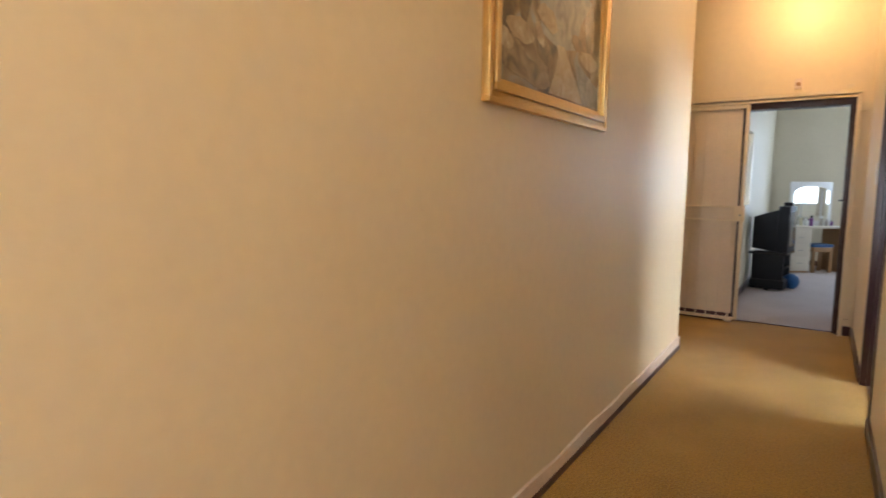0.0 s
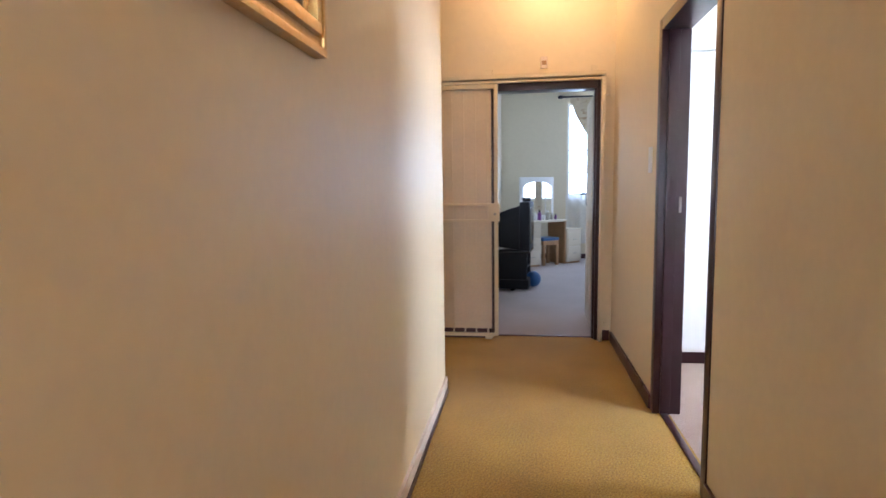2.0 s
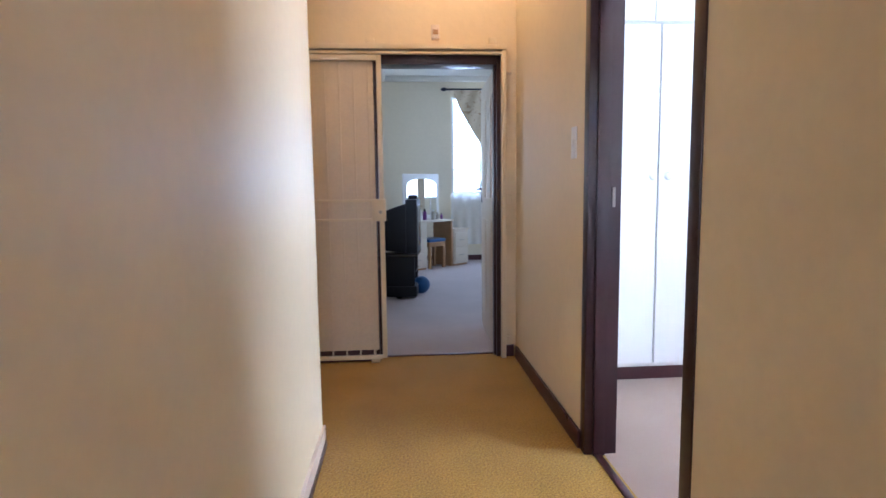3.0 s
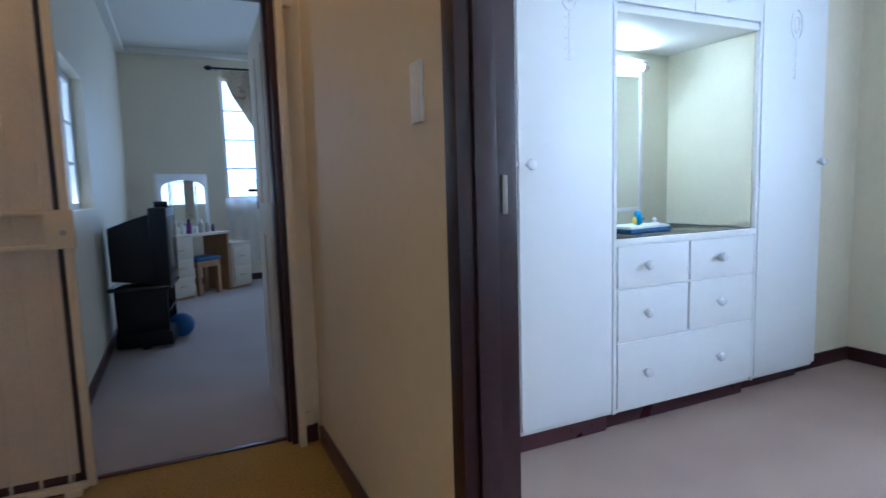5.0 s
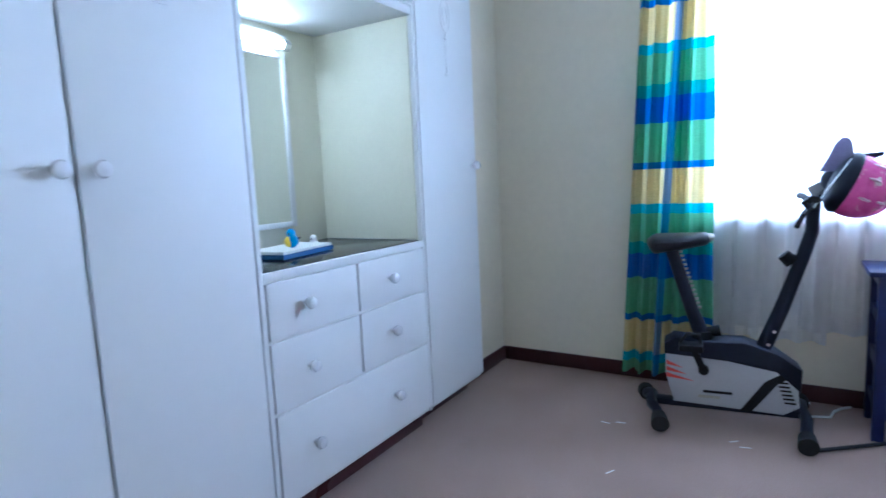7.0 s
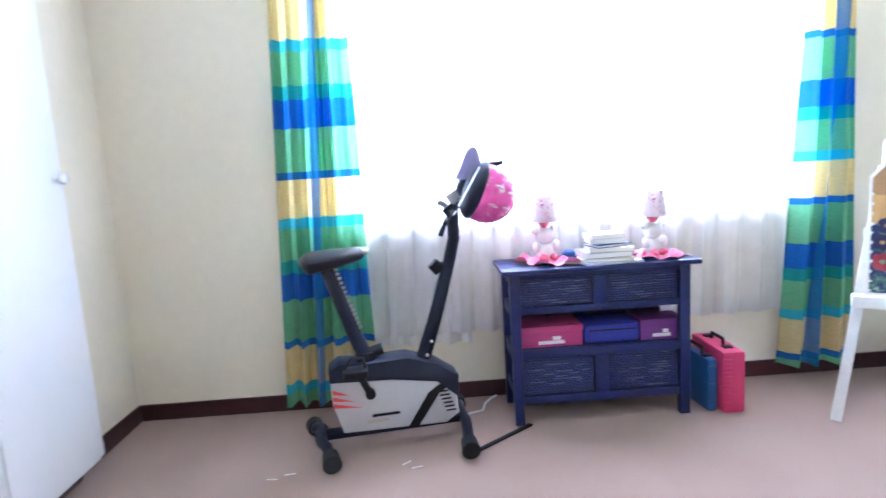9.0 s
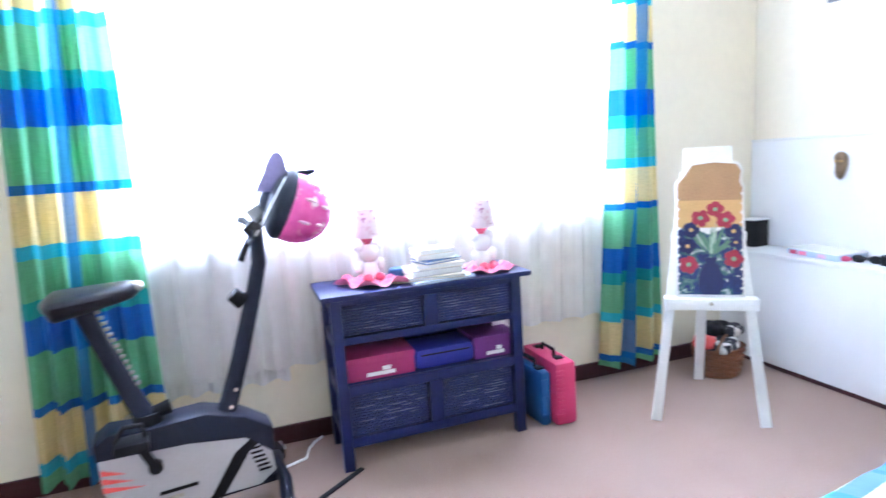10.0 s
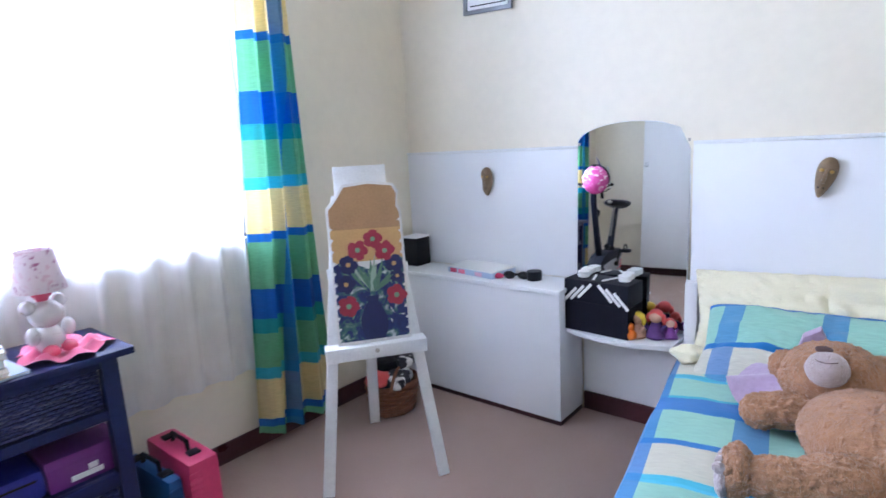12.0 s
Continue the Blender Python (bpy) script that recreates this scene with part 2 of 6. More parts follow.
M_PAPER = material("white_paper", (0.82, 0.82, 0.80), 0.7, var=0.03, scale=12)
M_NAVY = material("navy_painted_wood", (0.012, 0.018, 0.086), 0.36, var=0.25, scale=7, bump=0.12, bump_scale=40, spec=0.35)
M_NAVY_WEAVE = material("navy_wicker", (0.020, 0.028, 0.115), 0.34, var=0.6, scale=30, bump=0.6, bump_scale=120)
M_BLACK = material("black_plastic", (0.008, 0.008, 0.011), 0.5, var=0.15, scale=12, bump=0.08, spec=0.25)
M_BLACK_GLOSS = material("black_gloss", (0.008, 0.009, 0.012), 0.16, var=0.1)
M_DARKMETAL = material("blue_black_steel", (0.010, 0.013, 0.030), 0.42, var=0.12, spec=0.3)
M_RUBBER = material("black_rubber", (0.012, 0.012, 0.013), 0.75, var=0.15, bump=0.2)
M_SILVER = material("silver_plastic", (0.46, 0.46, 0.48), 0.38, metal=0.25, var=0.05)
M_RED = material("red_decal", (0.70, 0.08, 0.07), 0.45, var=0.05)
M_CHROME = material("bright_metal", (0.75, 0.75, 0.76), 0.18, metal=1.0, var=0.05)
M_STEEL_DULL = material("dull_steel", (0.45, 0.42, 0.36), 0.4, metal=0.9, var=0.1)
M_PINK = material("pink_plastic", (0.58, 0.045, 0.13), 0.42, var=0.08, bump=0.08)
M_HELMET = blotched("pink_print", [(0.62, 0.07, 0.30), (0.70, 0.10, 0.36), (0.72, 0.12, 0.38), (0.82, 0.62, 0.70)], 16, 0.25, (0.3, 0.45, 0.58, 0.66))
M_PINKDARK = material("pale_pink_vent", (0.75, 0.45, 0.58), 0.5, var=0.1)
M_BLUE = material("blue_plastic", (0.02, 0.10, 0.28), 0.4, var=0.1)
M_ROYAL = material("royal_blue_nylon", (0.02, 0.025, 0.24), 0.55, var=0.15, bump=0.25, bump_scale=60)
M_MAGENTA = material("magenta_card", (0.36, 0.03, 0.13), 0.5, var=0.08)
M_PURPLE = material("purple_card", (0.16, 0.03, 0.20), 0.5, var=0.08)
M_PINKCLOTH = material("pink_cloth", (0.80, 0.18, 0.30), 0.85, var=0.12, scale=20, bump=0.4, bump_scale=60, sheen=0.3)
M_CERAMIC = blotched("white_ceramic_floral", [(0.70, 0.70, 0.69), (0.72, 0.70, 0.68), (0.30, 0.27, 0.26), (0.55, 0.52, 0.12)], 22, 0.22, (0.3, 0.62, 0.68, 0.74))
M_LAMPSHADE = blotched("pink_printed_shade", [(0.68, 0.48, 0.53), (0.76, 0.68, 0.68), (0.76, 0.68, 0.69), (0.42, 0.17, 0.28)], 34, 0.8, (0.36, 0.44, 0.60, 0.66))
def lit_through(mat, share):
    """Lets light through a thin printed cloth."""
    nt = mat.node_tree
    b = nt.nodes["Principled BSDF"]
    tr = nt.nodes.new("ShaderNodeBsdfTranslucent")
    nt.links.new(b.inputs["Base Color"].links[0].from_socket, tr.inputs[0])
    ms = nt.nodes.new("ShaderNodeMixShader")
    ms.inputs[0].default_value = share
    nt.links.new(b.outputs[0], ms.inputs[1])
    nt.links.new(tr.outputs[0], ms.inputs[2])
    nt.links.new(ms.outputs[0], nt.nodes["Material Output"].inputs[0])
    return mat


lit_through(M_LAMPSHADE, 0.35)
M_PINKGLAZE = material("pink_glaze", (0.75, 0.12, 0.20), 0.25, var=0.08)
M_WICKER = material("brown_wicker", (0.20, 0.075, 0.030), 0.6, var=0.35, scale=25, bump=0.5, bump_scale=90)
M_WOOD = material("light_varnished_wood", (0.36, 0.20, 0.09), 0.4, var=0.2, scale=7, bump=0.1)
M_MASK = material("carved_wood", (0.22, 0.14, 0.07), 0.38, var=0.3, scale=30, bump=0.3, bump_scale=70)
M_PALEWOOD = material("pale_cream_laminate", (0.62, 0.55, 0.44), 0.45, var=0.06)
M_CREAMCLOTH = material("cream_cotton", (0.80, 0.74, 0.52), 0.85, var=0.06, scale=14, bump=0.35, bump_scale=30, sheen=0.2)
M_LILAC = material("lilac_satin", (0.38, 0.28, 0.40), 0.5, var=0.15, bump=0.3, bump_scale=40, sheen=0.3)
M_FUR = material("golden_brown_plush", (0.43, 0.22, 0.108), 0.95, var=0.22, scale=30, bump=0.8, bump_scale=240, sheen=0.25)
M_FUR_PALE = material("pale_plush", (0.46, 0.38, 0.36), 0.95, var=0.12, scale=30, bump=0.7, bump_scale=160, sheen=0.4)
M_NOSE = material("brown_nose_cloth", (0.10, 0.05, 0.045), 0.6, var=0.1)
PALE_GREEN, COTTON_BLUE, COTTON_CREAM = (0.29, 0.53, 0.42), (0.025, 0.17, 0.46), (0.54, 0.52, 0.41)
M_DUVET = banded("blue_green_check_cotton", 1, 0.657, 0.60, [(0.0, COTTON_BLUE), (0.165, PALE_GREEN), (0.425, COTTON_BLUE), (0.465, COTTON_CREAM), (0.70, CYAN), (0.745, (0.08, 0.46, 0.62)), (0.765, PALE_GREEN), (0.97, (0.05, 0.40, 0.50))], glow=0, cross=((0, -0.278, 0.42, 0.19, 0.0, 0.75), (0, 0.005, 8.0, 0.006, 0.03, 0.85)))
M_PILLOW = banded("blue_green_check_pillow", 1, -0.19, 0.38, [(0.0, COTTON_BLUE), (0.085, PALE_GREEN), (0.54, COTTON_BLUE), (0.60, COTTON_CREAM), (0.86, PALE_GREEN)], glow=0, cross=((0, 0.285, 0.285, 0.23, 0.0, 0.72),))
BANDS = [(0.0, YELLOW), (0.22, DKBLUE), (0.265, GREEN), (0.51, BLUE), (0.67, TEAL), (0.75, GREEN), (0.935, CYAN)]
M_CURTAIN_A = banded("banded_curtain", 2, 0.19, 0.82, BANDS, glow=0.45, cross=((1, 4.802, 0.30, 0.11, 0.06, 0.8),))
M_CURTAIN_B = banded("banded_curtain_reversed", 2, 1.125, -0.79, BANDS, glow=0.45, cross=((1, 2.305, 2.0, 0.025, 0.07, 0.85),))
M_SHEER = sheer_cloth("white_sheer_voile")
M_FLORAL = blotched("cream_floral_cotton", [(0.62, 0.52, 0.38), (0.66, 0.56, 0.42), (0.40, 0.25, 0.16)], 9, 0.9, (0.3, 0.56, 0.68))
M_GLASS = clear_glass("clear_glass")
M_ACRYLIC = material("clear_acrylic_knob", (0.80, 0.80, 0.82), 0.08, var=0.02, coat=0.6)
M_MIRROR = material("silvered_mirror", (0.88, 0.90, 0.89), 0.015, metal=1.0, var=0)
M_TUBE = emitter("lit_tube", (0.92, 1.0, 0.90), 52)
M_SHADE_LIT = emitter("lit_opal_globe", (1.0, 0.70, 0.36), 2.5)
M_GROUND = material("dry_garden_ground", (0.16, 0.17, 0.07), 0.95, var=0.3, scale=2, bump=0.3, bump_scale=10)
M_OUTWALL = material("outside_render", (0.62, 0.58, 0.50), 0.9, var=0.08)
M_SCENE_PAINT = blotched("oil_landscape", [(0.03, 0.025, 0.015), (0.14, 0.08, 0.035), (0.26, 0.20, 0.11), (0.24, 0.27, 0.26)], 5, 0.35, (0.32, 0.45, 0.56, 0.70))

M_VINYL = material("black_saddle_vinyl", (0.012, 0.012, 0.018), 0.36, var=0.15, bump=0.1, spec=0.35)
M_PALE_REED = material("pale_reed_and_slit", (0.20, 0.20, 0.28), 0.5, var=0.3, scale=40)
M_DOOR = material("cream_door_gloss", (0.72, 0.62, 0.50), 0.35, var=0.05, scale=3)
M_STRIKE = material("tarnished_strike_plate", (0.30, 0.25, 0.22), 0.5, metal=0.4, var=0.2, scale=20)
M_NICHE = material("niche_cream_board", (0.80, 0.78, 0.64), 0.5, var=0.03)


# ---- mesh helpers ----
def box(bm, x0, x1, y0, y1, z0, z1, bevel=0.0):
    """An upright block, its edges rounded by bevel."""
    r = bmesh.ops.create_cube(bm, size=1.0)
    vs = r["verts"]
    bmesh.ops.scale(bm, vec=(x1 - x0, y1 - y0, z1 - z0), verts=vs)
    bmesh.ops.translate(bm, vec=((x0 + x1) / 2, (y0 + y1) / 2, (z0 + z1) / 2), verts=vs)
    if bevel:
        es = list({e for v in vs for e in v.link_edges})
        bmesh.ops.bevel(bm, geom=es, offset=bevel, segments=2, profile=0.6, affect="EDGES")
    return bm


def boxed(x0, x1, y0, y1, z0, z1, bevel=0.0):
    return box(bmesh.new(), x0, x1, y0, y1, z0, z1, bevel)


def rod(bm, a, b, r0, r1=None, seg=14):
    """A round bar from a to b."""
    a, b = Vector(a), Vector(b)
    d = b - a
    m = Matrix.Translation((a + b) / 2) @ d.to_track_quat("Z", "Y").to_matrix().to_4x4()
    bmesh.ops.create_cone(bm, cap_ends=True, segments=seg, radius1=r0, radius2=r0 if r1 is None else r1, depth=d.length, matrix=m)
    return bm


def bar(bm, a, b, w, t, up=(0, 0, 1), bevel=0.0):
    """A rectangular bar from a to b, w across and t thick; up gives the side that t faces."""
    a, b = Vector(a), Vector(b)
    d = (b - a).normalized()
    side = d.cross(Vector(up)).normalized()
    nrm = side.cross(d).normalized()
    m = Matrix.Translation((a + b) / 2) @ Matrix((side, nrm, d)).transposed().to_4x4() @ Matrix.Diagonal((w, t, (b - a).length, 1))
    r = bmesh.ops.create_cube(bm, size=1.0, matrix=m)
    if bevel:
        es = list({e for v in r["verts"] for e in v.link_edges})
        bmesh.ops.bevel(bm, geom=es, offset=bevel, segments=2, profile=0.6, affect="EDGES")
    return bm


def ball(bm, c, r, turn=None, seg=20):
    """An ellipsoid with radii r at c."""
    r = (r, r, r) if isinstance(r, (int, float)) else r
    m = Matrix.Translation(c) @ (turn or Matrix()) @ Matrix.Diagonal((*r, 1))
    bmesh.ops.create_uvsphere(bm, u_segments=seg, v_segments=max(8, seg // 2 + 2), radius=1.0, matrix=m)
    return bm


def turned(bm, profile, at=(0, 0, 0), seg=24, turn=None):
    """A turned shape from (radius, height) pairs round the z axis."""
    m = Matrix.Translation(at) @ (turn or Matrix())
    rings = []
    for r, z in profile:
        rings.append([bm.verts.new(m @ Vector((max(r, 1e-4) * math.cos(2 * math.pi * i / seg), max(r, 1e-4) * math.sin(2 * math.pi * i / seg), z))) for i in range(seg)])
    for a, b in zip(rings, rings[1:]):
        for i in range(seg):
            j = (i + 1) % seg
            bm.faces.new((a[i], a[j], b[j], b[i]))
    bm.faces.new(rings[0][::-1])
    bm.faces.new(rings[-1])
    return bm


def tube(bm, pts, r, seg=8):
    """A round tube along points."""
    pts = [Vector(p) for p in pts]
    rings = []
    up = Vector((0.13, 0.21, 0.97))
    for i, p in enumerate(pts):
        d = (pts[min(i + 1, len(pts) - 1)] - pts[max(i - 1, 0)]).normalized()
        s = d.cross(up).normalized()
        n = s.cross(d).normalized()
        rad = r[i] if isinstance(r, (list, tuple)) else r
        rings.append([bm.verts.new(p + rad * (math.cos(2 * math.pi * k / seg) * s + math.sin(2 * math.pi * k / seg) * n)) for k in range(seg)])
    for a, b in zip(rings, rings[1:]):
        for k in range(seg):
            j = (k + 1) % seg
            bm.faces.new((a[k], a[j], b[j], b[k]))
    bm.faces.new(rings[0][::-1])
    bm.faces.new(rings[-1])
    return bm


def prism(bm, outline, axis, lo, hi, bevel=0.0):
    """An outline in a plane, drawn out along an axis (0 x, 1 y, 2 z) from lo to hi."""
    def put(p, d):
        return (d, p[0], p[1]) if axis == 0 else (p[0], d, p[1]) if axis == 1 else (p[0], p[1], d)
    a = [bm.verts.new(put(p, lo)) for p in outline]
    b = [bm.verts.new(put(p, hi)) for p in outline]
    n = len(outline)
    fs = [bm.faces.new(a), bm.faces.new(b[::-1])]
    for i in range(n):
        fs.append(bm.faces.new((a[i], b[i], b[(i + 1) % n], a[(i + 1) % n])))
    bmesh.ops.recalc_face_normals(bm, faces=fs)
    if bevel:
        es = [e for e in fs[0].edges] + [e for e in fs[1].edges]
        bmesh.ops.bevel(bm, geom=es, offset=bevel, segments=2, profile=0.6, affect="EDGES")
    return bm


def sheet(bm, nu, nv, f, thick=0.0):
    """A grid of nu by nv faces through the places f(u, v)."""
    g = [[bm.verts.new(f(i / nu, j / nv)) for j in range(nv + 1)] for i in range(nu + 1)]
    fs = [bm.faces.new((g[i][j], g[i + 1][j], g[i + 1][j + 1], g[i][j + 1])) for i in range(nu) for j in range(nv)]
    if thick:
        bmesh.ops.solidify(bm, geom=fs, thickness=thick)
    return bm


def link_mesh(name, bm, mats, smooth=True):
    me = bpy.data.meshes.new(name)
    bmesh.ops.recalc_face_normals(bm, faces=bm.faces)
    for f in bm.faces:
        f.smooth = smooth
    if smooth:
        for e in bm.edges:
            if len(e.link_faces) == 2 and e.calc_face_angle(0) > 0.6:
                e.smooth = False
    bm.to_mesh(me)
    bm.free()
    for m in mats if isinstance(mats, (list, tuple)) else [mats]:
        me.materials.append(m)
    return new(name, me)


def part(name, bm, mat, parent, label=""):
    ob = link_mesh(name, bm, mat)
    ob.parent = parent
    return tagged(ob, label)


def thing(name, m, label, category, group=""):
    ob = new(name)
    ob.empty_display_size = 0.1
    ob.matrix_world = m if isinstance(m, Matrix) else pose(*m)
    return tagged(ob, label, category, group)


def solid(name, bm, mat, label, category, m=None, group="", kind=""):
    ob = link_mesh(name, bm, mat)
    if m is not None:
        ob.matrix_world = m
    return tagged(ob, label, category, group, kind)


def structure(name, bm, mat, label, category="structure"):
    return tagged(link_mesh(name, bm, mat), label, category, "", "structure")


def paint(bm, start, index):
    """Gives the faces added since start a material slot."""
    bm.faces.ensure_lookup_table()
    for f in bm.faces[start:]:
        f.material_index = index


# ---- the setting ----
H = 3.1
XL, XR, XB = -0.625, 0.565, 0.70        # corridor's two walls, bedroom's inner wall
YF = 6.27                                 # corridor's far wall
XW, YH, YW = 3.86, 1.33, 5.66             # bedroom: window wall, head wall, wardrobe front
YC = 5.79                                 # short wall beside the wardrobe
D0, D1, DT = 3.835, 4.80, 2.115           # bedroom doorway in the corridor wall


def wall_with_hole(name, axis, a0, a1, lo, hi, hole, label, mat=None):
    """A wall whose thickness runs a0..a1 along axis ('x' or 'y'), lo..hi along the other; hole: (from, to, bottom, top)."""
    bm = bmesh.new()
    h0, h1, hz0, hz1 = hole
    for l0, l1, z0, z1 in ((lo, h0, 0, H), (h1, hi, 0, H), (h0, h1, hz1, H), (h0, h1, 0, hz0)):
        if l1 - l0 > 1e-4 and z1 - z0 > 1e-4:
            if axis == "x":
                box(bm, a0, a1, l0, l1, z0, z1)
            else:
                box(bm, l0, l1, a0, a1, z0, z1)
    return structure(name, bm, mat or M_WALL, label, "wall")


structure("floor_corridor", box(boxed(-0.85, 0.65, -2.0, 6.34, -0.15, 0.0), -2.4, -0.85, 4.7, 6.34, -0.15, 0.0), M_MUSTARD, "mustard yellow short-pile carpet, worn in the walkway", "floor")
structure("floor_bedroom", boxed(0.65, XW + 0.2, 1.1, 6.34, -0.15, 0.0), M_MAUVE, "dusty mauve-brown fitted carpet", "floor")
structure("floor_far_room", boxed(-0.7, 3.8, 6.34, 12.0, -0.15, 0.0), M_PALE_CARPET, "pale mauve fitted carpet", "floor")
structure("ceiling_corridor", box(boxed(-0.85, XB - 0.01, -2.0, 6.34, H, H + 0.12), -2.4, -0.85, 4.7, 6.34, H, H + 0.12), M_CEIL, "plain painted ceiling", "ceiling")
structure("ceiling_bedroom", boxed(XB - 0.01, XW + 0.2, 1.1, 6.34, H, H + 0.12), M_CEIL, "plain painted ceiling", "ceiling")
structure("ceiling_far_room", boxed(-0.7, 3.8, 6.34, 12.0, 3.0, 3.22), M_CEIL, "plain white painted ceiling", "ceiling")

bm = boxed(-0.85, XL, -2.0, 4.955, 0, H)
bmesh.ops.bevel(bm, geom=[e for e in bm.edges if abs(e.verts[0].co.y - 4.955) < 1e-4 and abs(e.verts[1].co.y - 4.955) < 1e-4 and abs(e.verts[0].co.z - e.verts[1].co.z) > 1], offset=0.012, segments=3, affect="EDGES")
structure("wall_corridor_west", bm, M_WALL_C, "cream painted corridor wall with a rounded end", "wall")
two_sided = wall_with_hole("wall_corridor_east", "x", XR, XB, -2.0, YF, (D0, D1, 0, DT), "cream painted wall with a doorway through it", M_WALL_C)
two_sided.data.materials.append(M_WALL)
for face in two_sided.data.polygons:
    if face.normal.x > 0.9:
        face.material_index = 1
two_sided = wall_with_hole("wall_corridor_north", "y", YF, YF + 0.15, -2.4, XB, (-0.43, 0.458, 0, 2.09), "cream painted wall at the end of the corridor", M_WALL_C)
two_sided.data.materials.append(M_WALL)
for face in two_sided.data.polygons:
    if face.normal.y > 0.9:
        face.material_index = 1
wall_with_hole("wall_corridor_south", "y", -2.15, -2.0, -0.85, XB, (-0.4, 0.35, 0.95, 2.15), "unseen cream painted wall behind the walk, with an added small window", M_WALL_C)
structure("wall_passage_south", boxed(-2.4, -0.85, 4.7, 4.85, 0, H), M_WALL_C, "cream painted wall of the side passage", "wall")
wall_with_hole("wall_passage_west", "x", -2.4, -2.25, 4.85, YF, (5.2, 6.0, 1.0, 2.2), "unseen cream painted wall with an added small window", M_WALL_C)

wall_with_hole("wall_bedroom_east", "x", XW, XW + 0.2, 1.1, 6.34, (2.28, 4.72, 0.93, 2.45), "cream painted wall under and round a wide window")
structure("wall_bedroom_south", boxed(XB, XW, 1.15, YH, 0, H), M_WALL, "cream painted wall behind the bed", "wall")
structure("wall_bedroom_north", boxed(XB, XW, 6.27, 6.42, 0, H), M_WALL, "cream painted wall behind the wardrobe", "wall")
structure("wall_bedroom_corner", boxed(3.287, XW, YC, 6.268, 0, H), M_WALL, "short cream painted wall between wardrobe and window wall", "wall")
structure("wall_bedroom_west_end", boxed(XR, XB, YF, 6.42, 0, H), M_WALL, "cream painted wall end", "wall")

wall_with_hole("wall_far_west", "x", -0.70, -0.52, 6.42, 11.75, (7.5, 8.4, 1.1, 2.0), "pale cream wall with a small window")
wall_with_hole("wall_far_north", "y", 11.75, 11.93, -0.70, 3.6, (0.62, 2.05, 1.09, 2.7), "pale cream wall with a window")
wall_with_hole("wall_far_east", "x", 3.6, 3.75, 6.42, 11.93, (9.6, 10.9, 0.98, 2.25), "pale cream wall with a window")
structure("wall_far_south", boxed(XB, 3.6, 6.42, 6.5, 0, H), M_WALL, "pale cream wall", "wall")
structure("cornice", box(boxed(-0.52, 3.6, 11.66, 11.75, 2.92, 3.0, 0.01), -0.52, -0.44, 6.42, 11.66, 2.92, 3.0), M_CEIL, "white plaster cornice", "cornice")

# outside: one sheet of ground and a garden wall far off
structure("ground", boxed(-300, 300, -300, 300, -0.4, -0.3), M_GROUND, "dry garden ground", "ground")


def skirting(name, x0, x1, y0, y1, label="dark oxblood painted skirting board"):
    return structure(name, boxed(x0, x1, y0, y1, 0.0, 0.085, 0.004), M_TRIM, label, "baseboard")


structure("baseboard_corridor_west", boxed(XL, XL + 0.018, -2.0, 4.945, 0.0, 0.034, 0.004), M_TRIM, "narrow dark oxblood edge along the carpet", "baseboard")
bm = boxed(XL, XL + 0.014, -2.0, 4.95, 0.035, 0.098, 0.0)
bmesh.ops.subdivide_edges(bm, edges=[e for e in bm.edges if abs(e.verts[0].co.y - e.verts[1].co.y) > 1], cuts=90)
for v in bm.verts:
    if v.co.z > 0.06:
        v.co.z += 0.010 * noise.noise(Vector((0.3, v.co.y * 2.6, 0.0))) + 0.004 * noise.noise(Vector((0.3, v.co.y * 13, 3.0)))
    if v.co.x > XL + 0.01:
        v.co.x += 0.003 * noise.noise(Vector((0.9, v.co.y * 4, 1.0)))
structure("trim_corridor_west", bm, M_SKIRT_LIGHT, "uneven cream painted skirting above the dark edge", "trim")
skirting("baseboard_corridor_east_1", XR - 0.016, XR, D1 + 0.004, YF - 0.05)
skirting("baseboard_corridor_east_2", XR - 0.016, XR, -2.0, D0 - 0.004)
skirting("baseboard_corridor_north", 0.49, XR - 0.016, YF - 0.016, YF)
skirting("baseboard_corridor_north_2", -2.25, -0.435, YF - 0.016, YF)
skirting("baseboard_bedroom_east", XW - 0.016, XW, YH + 0.02, YC - 0.017)
skirting("baseboard_bedroom_corner", 3.288, XW, YC - 0.016, YC)
skirting("baseboard_bedroom_south", XB, 2.83, YH, YH + 0.016)
skirting("baseboard_bedroom_west", XB, XB + 0.016, YH + 0.02, D0 - 0.07)
skirting("baseboard_far_north", -0.5, 3.6, 11.734, 11.75)
skirting("baseboard_far_west", -0.52, -0.504, 6.45, 11.73)


def door_frame(name, axis, a0, a1, o0, o1, top, w, label, mat, head=0.06):
    """A lining round an opening, with a stop bead inside it."""
    def put(bm, l0, l1, z0, z1, s0, s1):
        if axis == "x":
            box(bm, s0, s1, l0, l1, z0, z1, 0.003)
        else:
            box(bm, l0, l1, s0, s1, z0, z1, 0.003)
    e = 0.006
    bm = bmesh.new()
    put(bm, o0, o0 + w, 0, top, a0 - e, a1 + e)
    put(bm, o1 - w, o1, 0, top, a0 - e, a1 + e)
    put(bm, o0 + w, o1 - w, top - head, top, a0 - e, a1 + e)
    mid = a0 + 0.62 * (a1 - a0)
    put(bm, o0 + w, o0 + w + 0.014, 0, top - head, a0 + 0.03, mid)
    put(bm, o1 - w - 0.014, o1 - w, 0, top - head, a0 + 0.03, mid)
    return structure(name, bm, mat, label, "door frame")


